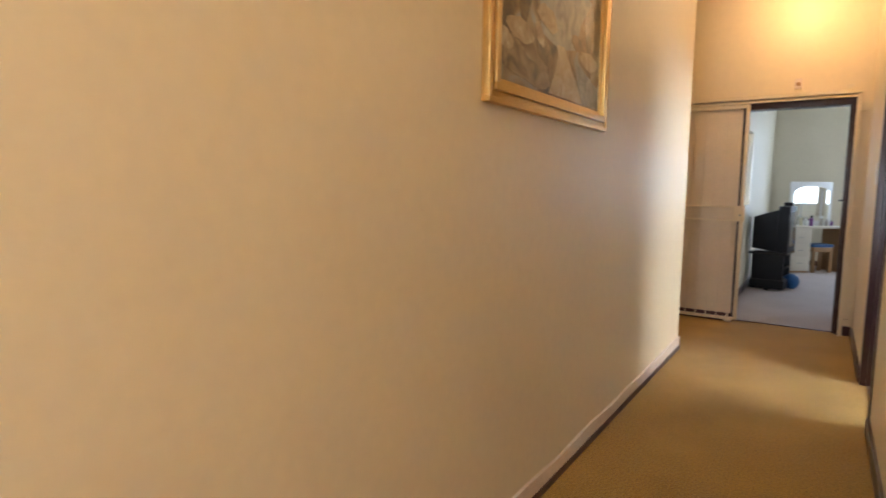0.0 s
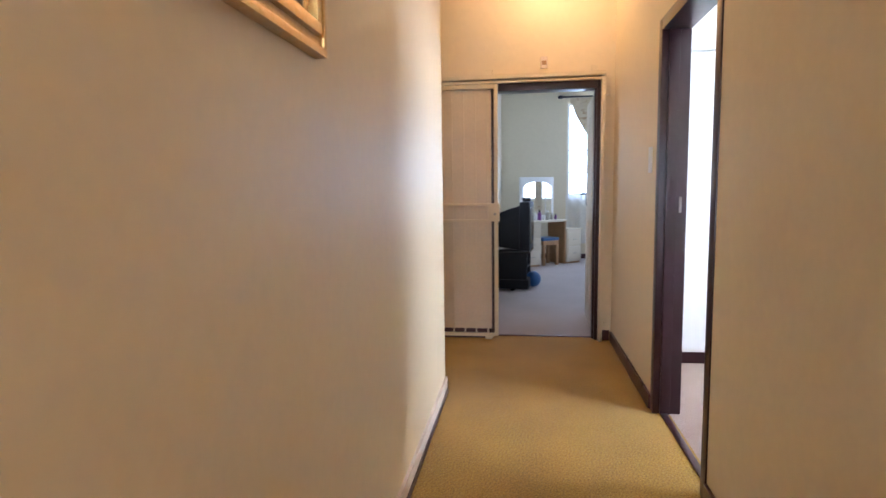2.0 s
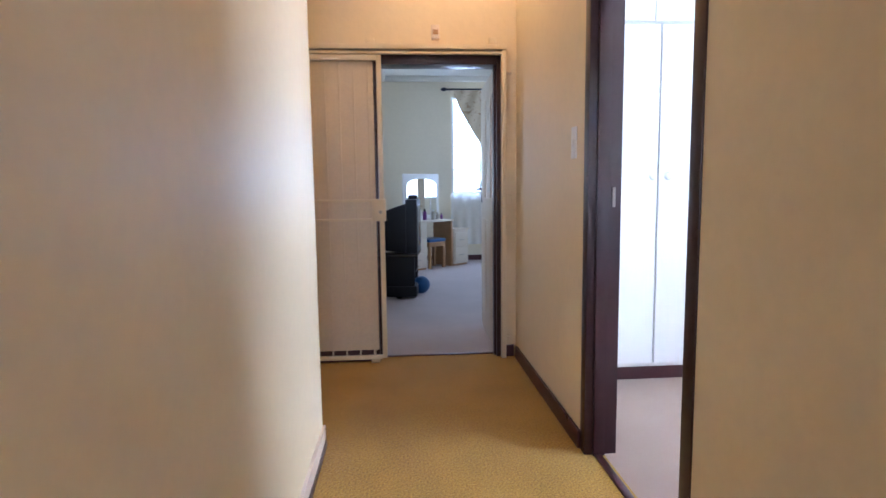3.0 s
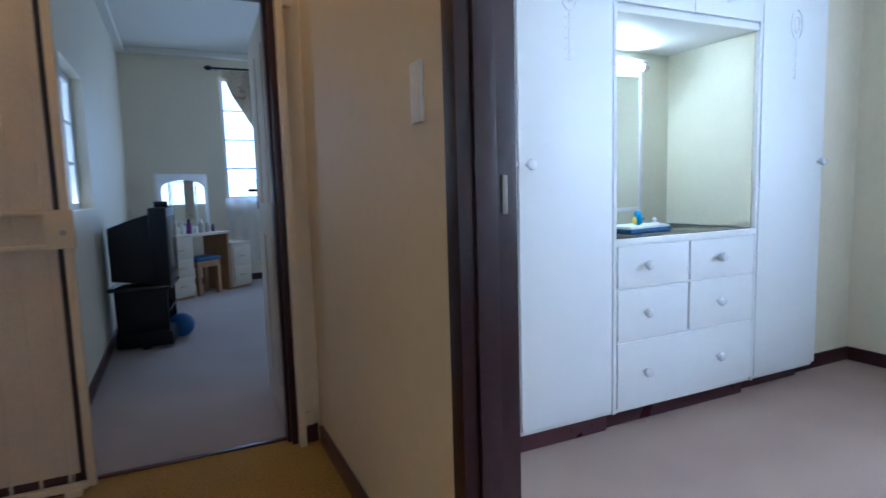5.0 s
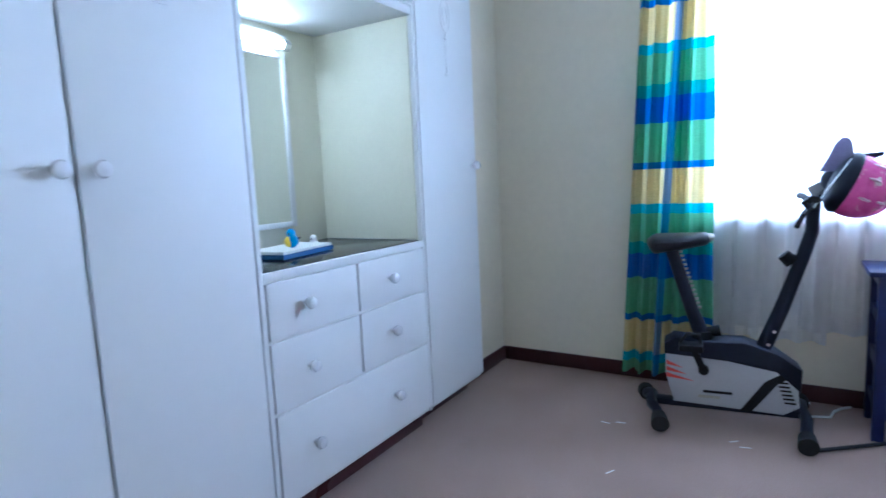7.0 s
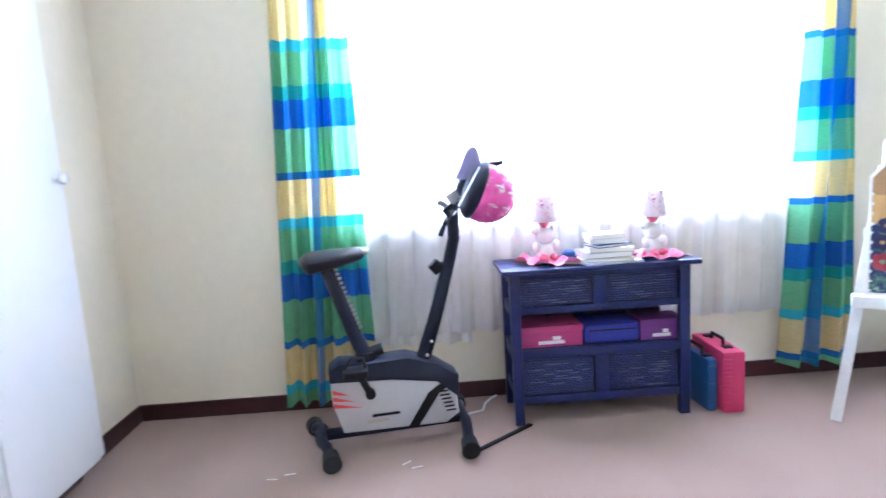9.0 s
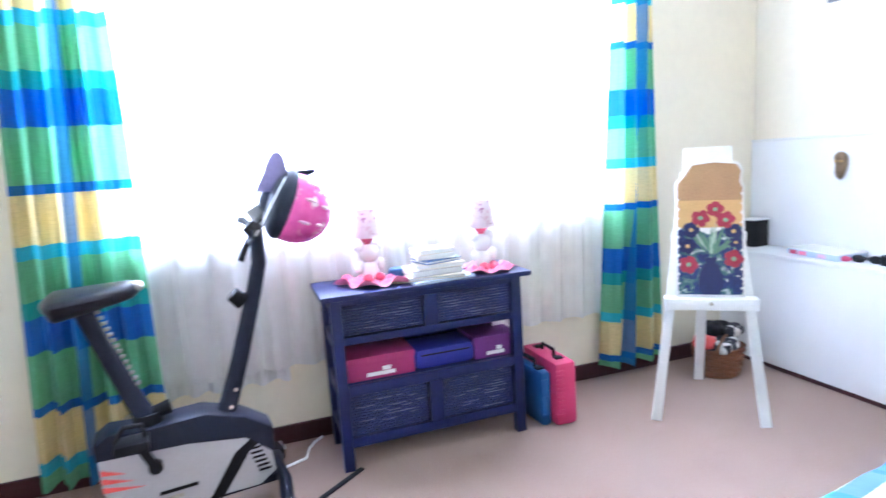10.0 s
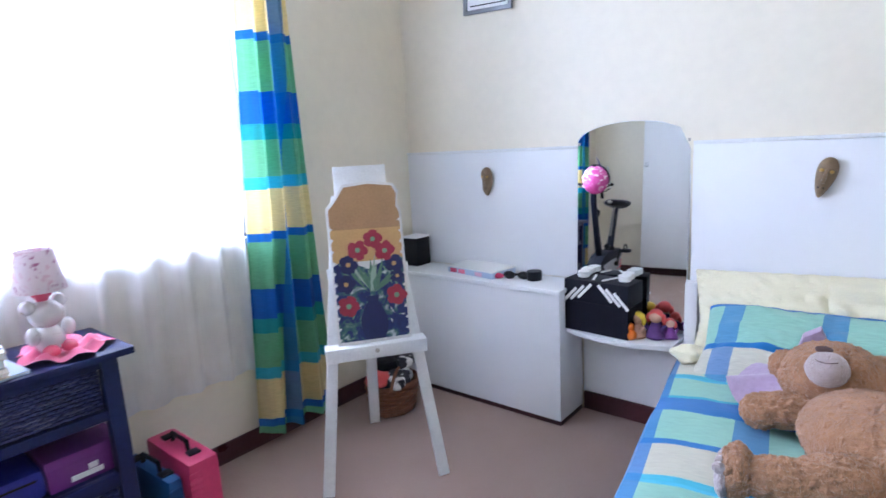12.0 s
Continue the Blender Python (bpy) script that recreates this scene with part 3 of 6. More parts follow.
frame_a = door_frame("door_frame_1", "x", XR, XB, D0, D1, DT, 0.06, "dark brown gloss-painted door lining", M_JAMB)
frame_b = door_frame("door_frame_2", "y", YF, YF + 0.15, -0.43, 0.458, 2.09, 0.030, "dark brown gloss-painted door lining", M_JAMB)
part("strike_plate", boxed(0.666, 0.680, D1 - 0.0635, D1 - 0.0595, 1.11, 1.195, 0.001), M_STRIKE, frame_a, "dull metal strike plate")
structure("threshold_1", boxed(0.60, 0.635, D0 + 0.07, D1 - 0.07, 0.0, 0.008, 0.003), M_TRIM, "dark carpet strip in the doorway", "threshold")
structure("threshold_2", boxed(-0.395, 0.42, 6.33, 6.36, 0.0, 0.008, 0.003), M_TRIM, "dark carpet strip in the doorway", "threshold")


# ---- windows and curtains ----
def window(name, axis, at, o0, o1, z0, z1, cols, rows, label, group=""):
    """A white steel window: outer frame, glazing bars and panes in the plane axis = at."""
    ob = thing(name, (0, 0, 0), label, "window", group)
    ob["kind"] = "structure"

    def put(bm, l0, l1, za, zb, d):
        if axis == "x":
            box(bm, at - d, at + d, l0, l1, za, zb, 0.002)
        else:
            box(bm, l0, l1, at - d, at + d, za, zb, 0.002)
        return bm
    bm = bmesh.new()
    for l0, l1, za, zb in ((o0, o0 + 0.04, z0, z1), (o1 - 0.04, o1, z0, z1), (o0 + 0.04, o1 - 0.04, z0, z0 + 0.04), (o0 + 0.04, o1 - 0.04, z1 - 0.04, z1)):
        put(bm, l0, l1, za, zb, 0.02)
    fr = part("window_frame", bm, M_WHITE, ob)
    w, h = (o1 - o0 - 0.08) / cols, (z1 - z0 - 0.08) / rows
    for i in range(1, cols):
        part("glazing_bar", put(bmesh.new(), o0 + 0.04 + i * w - 0.011, o0 + 0.04 + i * w + 0.011, z0 + 0.04, z1 - 0.04, 0.014), M_WHITE, ob)
    for j in range(1, rows):
        part("glazing_bar", put(bmesh.new(), o0 + 0.04, o1 - 0.04, z0 + 0.04 + j * h - 0.009, z0 + 0.04 + j * h + 0.009, 0.010), M_WHITE, ob)
    for i in range(cols):
        for j in range(rows):
            p = part("pane", put(bmesh.new(), o0 + 0.04 + i * w + 0.012, o0 + 0.04 + (i + 1) * w - 0.012, z0 + 0.04 + j * h + 0.01, z0 + 0.04 + (j + 1) * h - 0.01, 0.002), M_GLASS, ob)
            p.visible_shadow = False
    return ob


window("window_1", "x", XW + 0.12, 2.28, 4.72, 0.93, 2.45, 4, 3, "wide white steel window, bright with daylight")
window("window_2", "y", 11.84, 0.62, 2.05, 1.09, 2.7, 3, 4, "white small-paned window, bright with daylight")
window("window_3", "x", -0.62, 7.5, 8.4, 1.1, 2.0, 2, 3, "small side window, bright with daylight")
window("window_6", "x", 3.69, 9.6, 10.9, 0.98, 2.25, 3, 3, "side window whose light shows in the dressing mirror")
# window_5 is unseen, an added opening for the assumed daylight behind the walk.
window("window_5", "y", -2.08, -0.4, 0.35, 0.95, 2.15, 2, 3, "unseen small window added at the corridor's other end to let daylight in")
# window_4 is made up too, the opening for the passage's fill light.
window("window_4", "x", -2.33, 5.2, 6.0, 1.0, 2.2, 2, 3, "unseen small window added to light the side passage")
structure("window_sill", boxed(XW - 0.03, XW + 0.1, 2.26, 4.74, 0.905, 0.93, 0.006), M_WHITE, "white painted window sill", "sill")


def pleated(y0t, y1t, y0b, y1b, x, z0, z1, folds, depth, seed, bulge=0.0):
    """Hanging cloth with folds that deepen downwards."""
    rnd = random.Random(seed)
    ph = [rnd.uniform(0, 6.28) for _ in range(4)]

    def f(u, v):
        z = z1 + (z0 - z1) * v
        a, b = y0t + (y0b - y0t) * v, y1t + (y1b - y1t) * v
        uu = u + 0.018 * math.sin(9 * u + ph[0] + 2 * v)
        y = a + (b - a) * uu
        s = math.sin(2 * math.pi * folds * u + ph[1] + 0.5 * math.sin(2.2 * v + ph[2]))
        d = depth * (0.45 + 0.55 * min(1, v * 1.6)) * (s + 0.35 * math.sin(2 * math.pi * folds * 2.3 * u + ph[3]))
        y += bulge * math.sin(math.pi * min(1, v * 1.2)) * (u - 0.5)
        zz = z + 0.006 * v ** 6 * math.sin(2 * math.pi * folds * u + ph[2])
        return (x + d, y, zz)
    return sheet(bmesh.new(), int(folds * 14), 40, f)


rail = thing("curtain_rail", (0, 0, 0), "dark metal curtain rail above the wide window", "curtain rail")
part("pole", rod(bmesh.new(), (XW - 0.12, 1.9, 2.62), (XW - 0.12, 5.15, 2.62), 0.011), M_DARKMETAL, rail)
for yy in (2.0, 5.05):
    part("bracket", rod(bmesh.new(), (XW - 0.12, yy, 2.62), (XW, yy, 2.62), 0.008), M_DARKMETAL, rail)
for yy in (1.88, 5.17):
    part("finial", ball(bmesh.new(), (XW - 0.12, yy, 2.62), 0.024, seg=12), M_DARKMETAL, rail)
solid("curtain", pleated(4.60, 4.87, 4.70, 4.99, XW - 0.12, 0.075, 2.615, 3.4, 0.034, 3), M_CURTAIN_A, "blue, green and yellow banded curtain drawn aside, lit from behind", "curtain", group="pair of banded curtains")
solid("curtain", pleated(4.57, 4.655, 4.53, 4.735, XW - 0.105, 0.30, 2.615, 2.2, 0.020, 5, bulge=0.03), M_CURTAIN_A, "free edge of the banded curtain, glowing against the window", "curtain", group="pair of banded curtains")
solid("curtain", pleated(2.16, 2.33, 2.10, 2.47, XW - 0.12, 0.09, 2.615, 3.3, 0.034, 8), M_CURTAIN_B, "blue, green and yellow banded curtain gathered beside the window", "curtain", group="pair of banded curtains")
solid("net_curtain", pleated(2.46, 4.62, 2.46, 4.62, XW - 0.055, 0.37, 2.60, 17, 0.016, 11), M_SHEER, "white voile net curtain hanging below the sill", "curtain")
solid("net_curtain", pleated(4.05, 4.62, 4.05, 4.62, XW - 0.035, 0.31, 0.95, 6, 0.012, 12), M_SHEER, "lower hem of the white voile curtain", "curtain")

far_rail = thing("curtain_rail", (0, 0, 0), "dark curtain rail with a round finial above the far window", "curtain rail")
part("pole", rod(bmesh.new(), (0.52, 11.66, 2.79), (2.2, 11.66, 2.79), 0.014), M_DARKMETAL, far_rail)
part("finial", ball(bmesh.new(), (0.50, 11.66, 2.79), (0.05, 0.03, 0.03), seg=12), M_DARKMETAL, far_rail)
part("bracket", rod(bmesh.new(), (0.6, 11.66, 2.79), (0.6, 11.75, 2.79), 0.01), M_DARKMETAL, far_rail)


def swag(u, v):
    x = 0.66 + 1.4 * u
    low = 2.66 - 1.05 * min(1.0, max(0.0, (u - 0.02) / 0.45)) ** 0.8
    return (x, 11.66 + 0.02 * math.sin(38 * u + 5 * v), 2.77 + (low - 2.77) * v)


solid("curtain", sheet(bmesh.new(), 50, 14, swag), M_FLORAL, "cream floral curtain swept aside from the far window", "curtain")
solid("curtain", sheet(bmesh.new(), 24, 10, lambda u, v: (3.54 + 0.015 * math.sin(25 * u), 10.33 + 0.16 * u, 2.35 - 1.6 * v)), M_FLORAL, "cream floral curtain hanging at the side window", "curtain")
solid("net_curtain", sheet(bmesh.new(), 60, 8, lambda u, v: (0.60 + 1.45 * u, 11.70 + 0.012 * math.sin(60 * u), 1.12 - 0.85 * v)), M_SHEER, "white net curtain below the far window", "curtain")


# ---- corridor ----
gate = thing("security_gate", (0, 0, 0), "cream painted sliding steel security gate, slid half open over the doorway", "gate")
part("top_track", box(boxed(-1.6, 0.487, 6.205, 6.262, 2.115, 2.15, 0.004), -1.6, 0.46, 6.215, 6.24, 2.085, 2.105, 0.003), M_GATE, gate)
part("post", boxed(0.455, 0.487, 6.212, 6.262, 0.0, 2.114, 0.004), M_GATE, gate)
leaf = part("leaf_frame", box(box(box(boxed(-0.382, -0.350, 6.215, 6.245, 0.03, 2.08, 0.003), -1.3, -0.382, 6.218, 6.243, 2.045, 2.08, 0.003), -1.3, -0.382, 6.218, 6.243, 0.022, 0.05, 0.003), -1.3, -1.27, 6.218, 6.243, 0.05, 2.045, 0.003), M_GATE, gate)
part("board", boxed(-1.27, -0.405, 6.238, 6.246, 0.085, 2.04, 0.001), M_GATE_BOARD, gate, "cream board fixed behind the bars")
for i in range(9):
    xx = -1.20 + 0.095 * i
    part("upright", boxed(xx - 0.005, xx + 0.005, 6.230, 6.2375, 0.05, 2.045, 0.002), M_GATE_BOARD, gate)
lock = part("lock_case", box(boxed(-0.43, -0.338, 6.196, 6.245, 0.985, 1.132, 0.004), -1.3, -0.43, 6.206, 6.236, 0.985, 1.002, 0.002), M_GATE, gate, "cream steel lock case with two rails")
box_bm = boxed(-1.3, -0.43, 6.206, 6.236, 1.115, 1.132, 0.002)
part("lock_rail", box_bm, M_GATE, gate)
part("keyhole", rod(bmesh.new(), (-0.375, 6.194, 1.045), (-0.375, 6.1975, 1.045), 0.011), M_STEEL_DULL, lock)
part("lower_roller", boxed(-0.46, -0.40, 6.20, 6.255, 0.003, 0.032, 0.004), M_GATE, gate)
for zz in (0.12, 1.12, 2.0):
    part("post_fixing", boxed(0.488, 0.53, 6.235, 6.268, zz - 0.03, zz + 0.03, 0.004), M_GATE, gate)
for xx, zz, ww in ((-0.42, 2.185, 0.03), (0.40, 2.19, 0.024)):
    part("track_fixing", boxed(xx - ww, xx + ww, 6.25, 6.268, zz - 0.035, zz + 0.012, 0.003), M_GATE, gate)
sensor = thing("door_sensor", (0.015, YF, 2.235), "small beige alarm sensor box above the gate", "sensor")
part("case", boxed(-0.027, 0.027, -0.035, 0.0, -0.045, 0.045, 0.006), M_SKIRT_LIGHT, sensor)
part("lens", boxed(-0.018, 0.018, -0.038, -0.033, -0.02, 0.012, 0.002), M_WOOD, sensor)

lamp_group = "corridor ceiling lamps"
# The lamp at y 0.4 is unseen, added as a holder for the second bulb.
for yy in (5.75, 0.4):
    cl = thing("ceiling_lamp", (0.04 if yy > 1 else 0.0, yy, H), "small opal glass ceiling lamp out of view, lit warm", "ceiling lamp", lamp_group)
    part("rose", turned(bmesh.new(), [(0.07, -0.03), (0.075, -0.015), (0.07, 0.0)]), M_CEIL, cl)
    sh = part("shade", turned(bmesh.new(), [(0.055, -0.03), (0.095, -0.05), (0.11, -0.085), (0.112, -0.09), (0.10, -0.088), (0.05, -0.032)]), M_SHADE_LIT, cl)

sw = thing("light_switch", (XR, 4.945, 1.40), "flat white plastic light switch on the wall", "light switch")
part("plate", boxed(-0.010, 0, -0.032, 0.032, -0.072, 0.072, 0.003), M_WHITE, sw)
part("rocker", boxed(-0.014, -0.009, -0.008, 0.008, -0.014, 0.014, 0.001), M_WHITE, sw)

pic = thing("framed_painting", (XL, 2.30, 1.55), "oil landscape in a broad gilt frame on the wall", "painting")
PW, PH, FW = 0.568, 0.82, 0.085
for nm, ys, zs in (("frame_rail", (-PW, PW), (0, FW)), ("frame_rail", (-PW, PW), (PH - FW, PH)), ("frame_rail", (-PW, -PW + FW), (FW, PH - FW)), ("frame_rail", (PW - FW, PW), (FW, PH - FW))):
    bm = bmesh.new()
    horizontal = ys[1] - ys[0] > 0.5
    steps = ((0.0, 0.018, 0.030), (0.018, 0.040, 0.022), (0.040, 0.066, 0.034), (0.066, 0.085, 0.014))
    for s0, s1, d in steps:
        if horizontal and zs[0] == 0:
            box(bm, 0, d, ys[0] + s0, ys[1] - s0, s0, s1, 0.003)
        elif horizontal:
            box(bm, 0, d, ys[0] + s0, ys[1] - s0, PH - s1, PH - s0, 0.003)
        elif ys[0] < 0:
            box(bm, 0, d, -PW + s0, -PW + s1, s1, PH - s1, 0.003)
        else:
            box(bm, 0, d, PW - s1, PW - s0, s1, PH - s1, 0.003)
    part(nm, bm, M_GOLD, pic)
canvas = part("canvas", boxed(0.002, 0.010, -PW + FW - 0.004, PW - FW + 0.004, FW - 0.004, PH - FW + 0.004), M_SCENE_PAINT, pic, "dark river landscape in oils")
M_PATH = blotched("oil_paint_river", [(0.34, 0.25, 0.13), (0.44, 0.36, 0.22), (0.52, 0.47, 0.36)], 14, 0.35)
M_ROCK = blotched("oil_paint_rock", [(0.07, 0.05, 0.03), (0.20, 0.14, 0.07), (0.30, 0.24, 0.14)], 11, 0.35)
M_ROCK_LIT = blotched("oil_paint_lit_stone", [(0.22, 0.15, 0.08), (0.34, 0.26, 0.15), (0.44, 0.37, 0.25)], 16, 0.35)
M_LAKE = blotched("oil_paint_water", [(0.13, 0.14, 0.12), (0.24, 0.25, 0.22), (0.36, 0.34, 0.29)], 12, 0.35)
M_SUNSET = blotched("oil_paint_sunset", [(0.40, 0.16, 0.05), (0.52, 0.32, 0.08), (0.50, 0.40, 0.20)], 9, 0.35)
M_TREE = blotched("oil_paint_foliage", [(0.035, 0.03, 0.015), (0.10, 0.06, 0.03), (0.16, 0.11, 0.05)], 18, 0.35)


def daub(name, pts, mat, k):
    """A flat patch of paint on the canvas; k orders the layers."""
    return part(name, prism(bmesh.new(), pts, 0, 0.009, 0.0102 + 0.00006 * k), mat, canvas)


rnd = random.Random(4)


def blob(cy, cz, ry, rz, lean=0.0):
    return [(cy + ry * math.cos(a) * rnd.uniform(0.82, 1.15) + lean * rz * math.sin(a), cz + rz * math.sin(a) * rnd.uniform(0.82, 1.12)) for a in [i * 0.449 for i in range(14)]]


daub("painted_sunset", [(0.02, 0.60), (0.12, 0.56), (0.30, 0.54), (0.48, 0.58), (0.48, 0.73), (-0.05, 0.73)], M_SUNSET, 0)
daub("painted_lake", [(-0.16, 0.30), (0.02, 0.27), (0.18, 0.30), (0.24, 0.42), (0.36, 0.53), (0.20, 0.57), (0.04, 0.61), (-0.14, 0.60), (-0.18, 0.44)], M_LAKE, 1)
for i, (cy, cz, ry, rz) in enumerate(((-0.40, 0.50, 0.07, 0.20), (-0.30, 0.44, 0.05, 0.16), (-0.24, 0.56, 0.05, 0.14), (0.44, 0.44, 0.05, 0.14), (0.33, 0.40, 0.04, 0.10), (-0.44, 0.30, 0.05, 0.12))):
    daub("painted_tree", blob(cy, cz, ry, rz), M_TREE, 2 + i)
daub("painted_path", [(-0.08, 0.093), (0.28, 0.093), (0.20, 0.17), (0.12, 0.24), (0.06, 0.29), (-0.01, 0.285), (0.00, 0.24), (-0.03, 0.17)], M_PATH, 9)
daub("painted_bank", [(0.28, 0.093), (0.48, 0.093), (0.48, 0.20), (0.32, 0.22), (0.16, 0.26), (0.22, 0.17)], M_LAKE, 10)
for i, (cy, cz, ry, rz, mt) in enumerate(((-0.36, 0.17, 0.13, 0.06, M_ROCK), (-0.20, 0.14, 0.13, 0.045, M_ROCK), (-0.33, 0.27, 0.10, 0.04, M_ROCK_LIT), (-0.44, 0.22, 0.06, 0.035, M_ROCK_LIT), (-0.12, 0.24, 0.07, 0.05, M_ROCK), (-0.17, 0.29, 0.035, 0.04, M_ROCK_LIT), (-0.10, 0.36, 0.09, 0.045, M_ROCK_LIT), (0.34, 0.28, 0.11, 0.04, M_ROCK_LIT), (0.20, 0.33, 0.06, 0.03, M_ROCK), (0.42, 0.22, 0.06, 0.03, M_ROCK))):
    daub("painted_rock", blob(cy, cz, ry, rz, -0.5), mt, 12 + i)

# ---- far room ----
door = thing("open_door", (0.430, 6.432, 0.0, 0, 0, -2), "cream painted wooden door standing open into the far room", "door")
leaf_d = part("leaf", boxed(-0.0, 0.04, 0.0, 0.78, 0.012, 2.02, 0.003), M_DOOR, door)
for z0, z1 in ((0.2, 0.95), (1.12, 1.88)):
    for y0, y1 in ((0.1, 0.36), (0.43, 0.69)):
        part("panel", boxed(-0.006, 0.0, y0, y1, z0, z1, 0.004), M_DOOR, leaf_d)
hd = part("door_handle", rod(rod(bmesh.new(), (-0.055, 0.72, 1.19), (0.0, 0.72, 1.19), 0.009), (-0.05, 0.72, 1.19), (-0.05, 0.60, 1.19), 0.008), M_DARKMETAL, leaf_d, "black lever handle")
part("back_plate", boxed(-0.006, -0.001, 0.70, 0.74, 1.08, 1.26, 0.002), M_DARKMETAL, leaf_d)

tv = thing("television", (-0.25, 8.72, 0.50, 0, 0, -6), "bulky black tube television seen from behind on its stand", "television")
part("front_case", boxed(0.09, 0.215, -0.27, 0.27, 0.0, 0.585, 0.012), M_BLACK, tv)
bm = bmesh.new()
prism(bm, [(-0.20, 0.04), (0.09, 0.0), (0.09, 0.54), (-0.04, 0.50), (-0.20, 0.44)], 1, -0.22, 0.22, 0.01)
part("rear_case", bm, M_BLACK, tv)
part("screen", boxed(0.212, 0.22, -0.23, 0.23, 0.07, 0.52, 0.003), M_BLACK_GLOSS, tv)
decoder = thing("decoder_box", (-0.10, 8.75, 1.0865), "small black box on top of the television", "box")
part("case", boxed(-0.05, 0.05, -0.05, 0.05, 0.0, 0.045, 0.004), M_BLACK, decoder)
stand = thing("television_stand", (-0.25, 8.72, 0.0, 0, 0, -6), "black television stand with glass shelf and rounded base", "stand")
part("base", boxed(-0.20, 0.20, -0.25, 0.25, 0.02, 0.14, 0.02), M_BLACK, stand)
part("top", boxed(-0.22, 0.215, -0.28, 0.28, 0.465, 0.497, 0.008), M_BLACK_GLOSS, stand)
part("shelf", boxed(-0.18, 0.19, -0.23, 0.23, 0.29, 0.305, 0.003), M_BLACK_GLOSS, stand)
for yy in (-0.25, 0.22):
    part("side_panel", boxed(-0.185, 0.18, yy, yy + 0.03, 0.14, 0.465, 0.004), M_BLACK, stand)
part("back_panel", boxed(-0.19, -0.175, -0.22, 0.22, 0.14, 0.465, 0.002), M_BLACK, stand)
for yy in (-0.2, 0.2):
    part("foot", turned(bmesh.new(), [(0.03, 0.0), (0.03, 0.02)], (0.0, yy, 0.0), 12), M_RUBBER, stand)
ball_toy = thing("blue_ball", (-0.015, 8.80, 0.0), "dark blue ball on the floor beside the stand", "ball")
part("skin", ball(bmesh.new(), (0, 0, 0.10), 0.10), M_BLUE, ball_toy)

desk = thing("dressing_table", (0.20, 11.02, 0.0, 0, 0, 38), "pale dressing table with drawer pedestals and an arched triple mirror", "dressing table")
part("tabletop", boxed(-0.62, 0.30, -0.24, 0.24, 0.70, 0.73, 0.006), M_PALEWOOD, desk)
for xx, x2, zt in ((-0.60, -0.24, 0.699), (0.305, 0.62, 0.555)):
    ped = part("pedestal", boxed(xx, x2, -0.22, 0.22, 0.03, zt, 0.004), M_PALEWOOD, desk)
    part("plinth", boxed(xx + 0.01, x2 - 0.01, -0.20, 0.21, 0.0, 0.029), M_WOOD, desk)
    n_dr = 3 if zt > 0.6 else 2
    hgt = (zt - 0.09) / n_dr - 0.012
    for k in range(n_dr):
        zk = 0.06 + k * (hgt + 0.012)
        dr = part("drawer", boxed(xx + 0.02, x2 - 0.02, -0.235, -0.221, zk, zk + hgt, 0.003), M_PALEWOOD, ped)
        part("handle", rod(bmesh.new(), ((xx + x2) / 2 - 0.04, -0.243, zk + hgt / 2), ((xx + x2) / 2 + 0.04, -0.243, zk + hgt / 2), 0.007), M_STEEL_DULL, ped)
part("pedestal_top", boxed(0.30, 0.63, -0.24, 0.23, 0.556, 0.574, 0.004), M_PALEWOOD, desk)
part("support", boxed(0.265, 0.294, -0.21, 0.21, 0.0, 0.699, 0.003), M_WOOD, desk)


def arch_outline(w, z0, z1, rise, n=14):
    pts = [(-w, z0), (w, z0)]
    for i in range(n + 1):
        a = math.pi * i / n
        pts.append((w * math.cos(a), z1 + rise * math.sin(a)))
    return pts


board_m = part("mirror_frame", boxed(-0.36, 0.36, 0.17, 0.20, 0.732, 1.43, 0.01), M_WHITE, desk)
part("mirror_glass", prism(bmesh.new(), [(-0.30, 0.80), (0.30, 0.80)] + [(0.30 * math.cos(math.pi * i / 20), 1.22 + 0.135 * math.sin(math.pi * i / 20) ** 0.7) for i in range(21)], 1, 0.162, 0.168), M_MIRROR, board_m)
for xx in (-0.17, 0.17):
    part("mirror_bead", boxed(xx - 0.006, xx + 0.006, 0.156, 0.1615, 0.80, 1.31, 0.001), M_WHITE, board_m)
rnd = random.Random(9)
for i in range(9):
    h = rnd.uniform(0.07, 0.17)
    bt = thing("toiletry_bottle", (0.20 + 0.788 * (-0.50 + 0.085 * i) + 0.05, 11.02 + 0.616 * (-0.50 + 0.085 * i) - 0.08, 0.731), "small cosmetic bottle standing on the dressing table", "bottle", "bottles on the dressing table")
    r = rnd.uniform(0.016, 0.03)
    part("body", turned(bmesh.new(), [(r, 0), (r, h * 0.7), (r * 0.5, h * 0.8)], seg=12), rnd.choice([M_STEEL_DULL, M_PAPER, M_BLACK, M_PURPLE, M_CREAMCLOTH]), bt)
    part("cap", turned(bmesh.new(), [(r * 0.55, h * 0.8), (r * 0.55, h)], seg=12), rnd.choice([M_BLACK, M_STEEL_DULL, M_PAPER]), bt)
stool = thing("dressing_stool", (0.23, 10.93, 0.0, 0, 0, 38), "low wooden stool with a blue padded seat", "stool")
part("seat", boxed(-0.17, 0.17, -0.14, 0.14, 0.40, 0.45, 0.015), M_BLUE, stool)
part("apron", boxed(-0.16, 0.16, -0.13, 0.13, 0.33, 0.40, 0.004), M_WOOD, stool)
for sx in (-0.14, 0.14):
    for sy in (-0.11, 0.11):
        part("leg", boxed(sx - 0.022, sx + 0.022, sy - 0.022, sy + 0.022, 0.0, 0.33, 0.003), M_WOOD, stool)


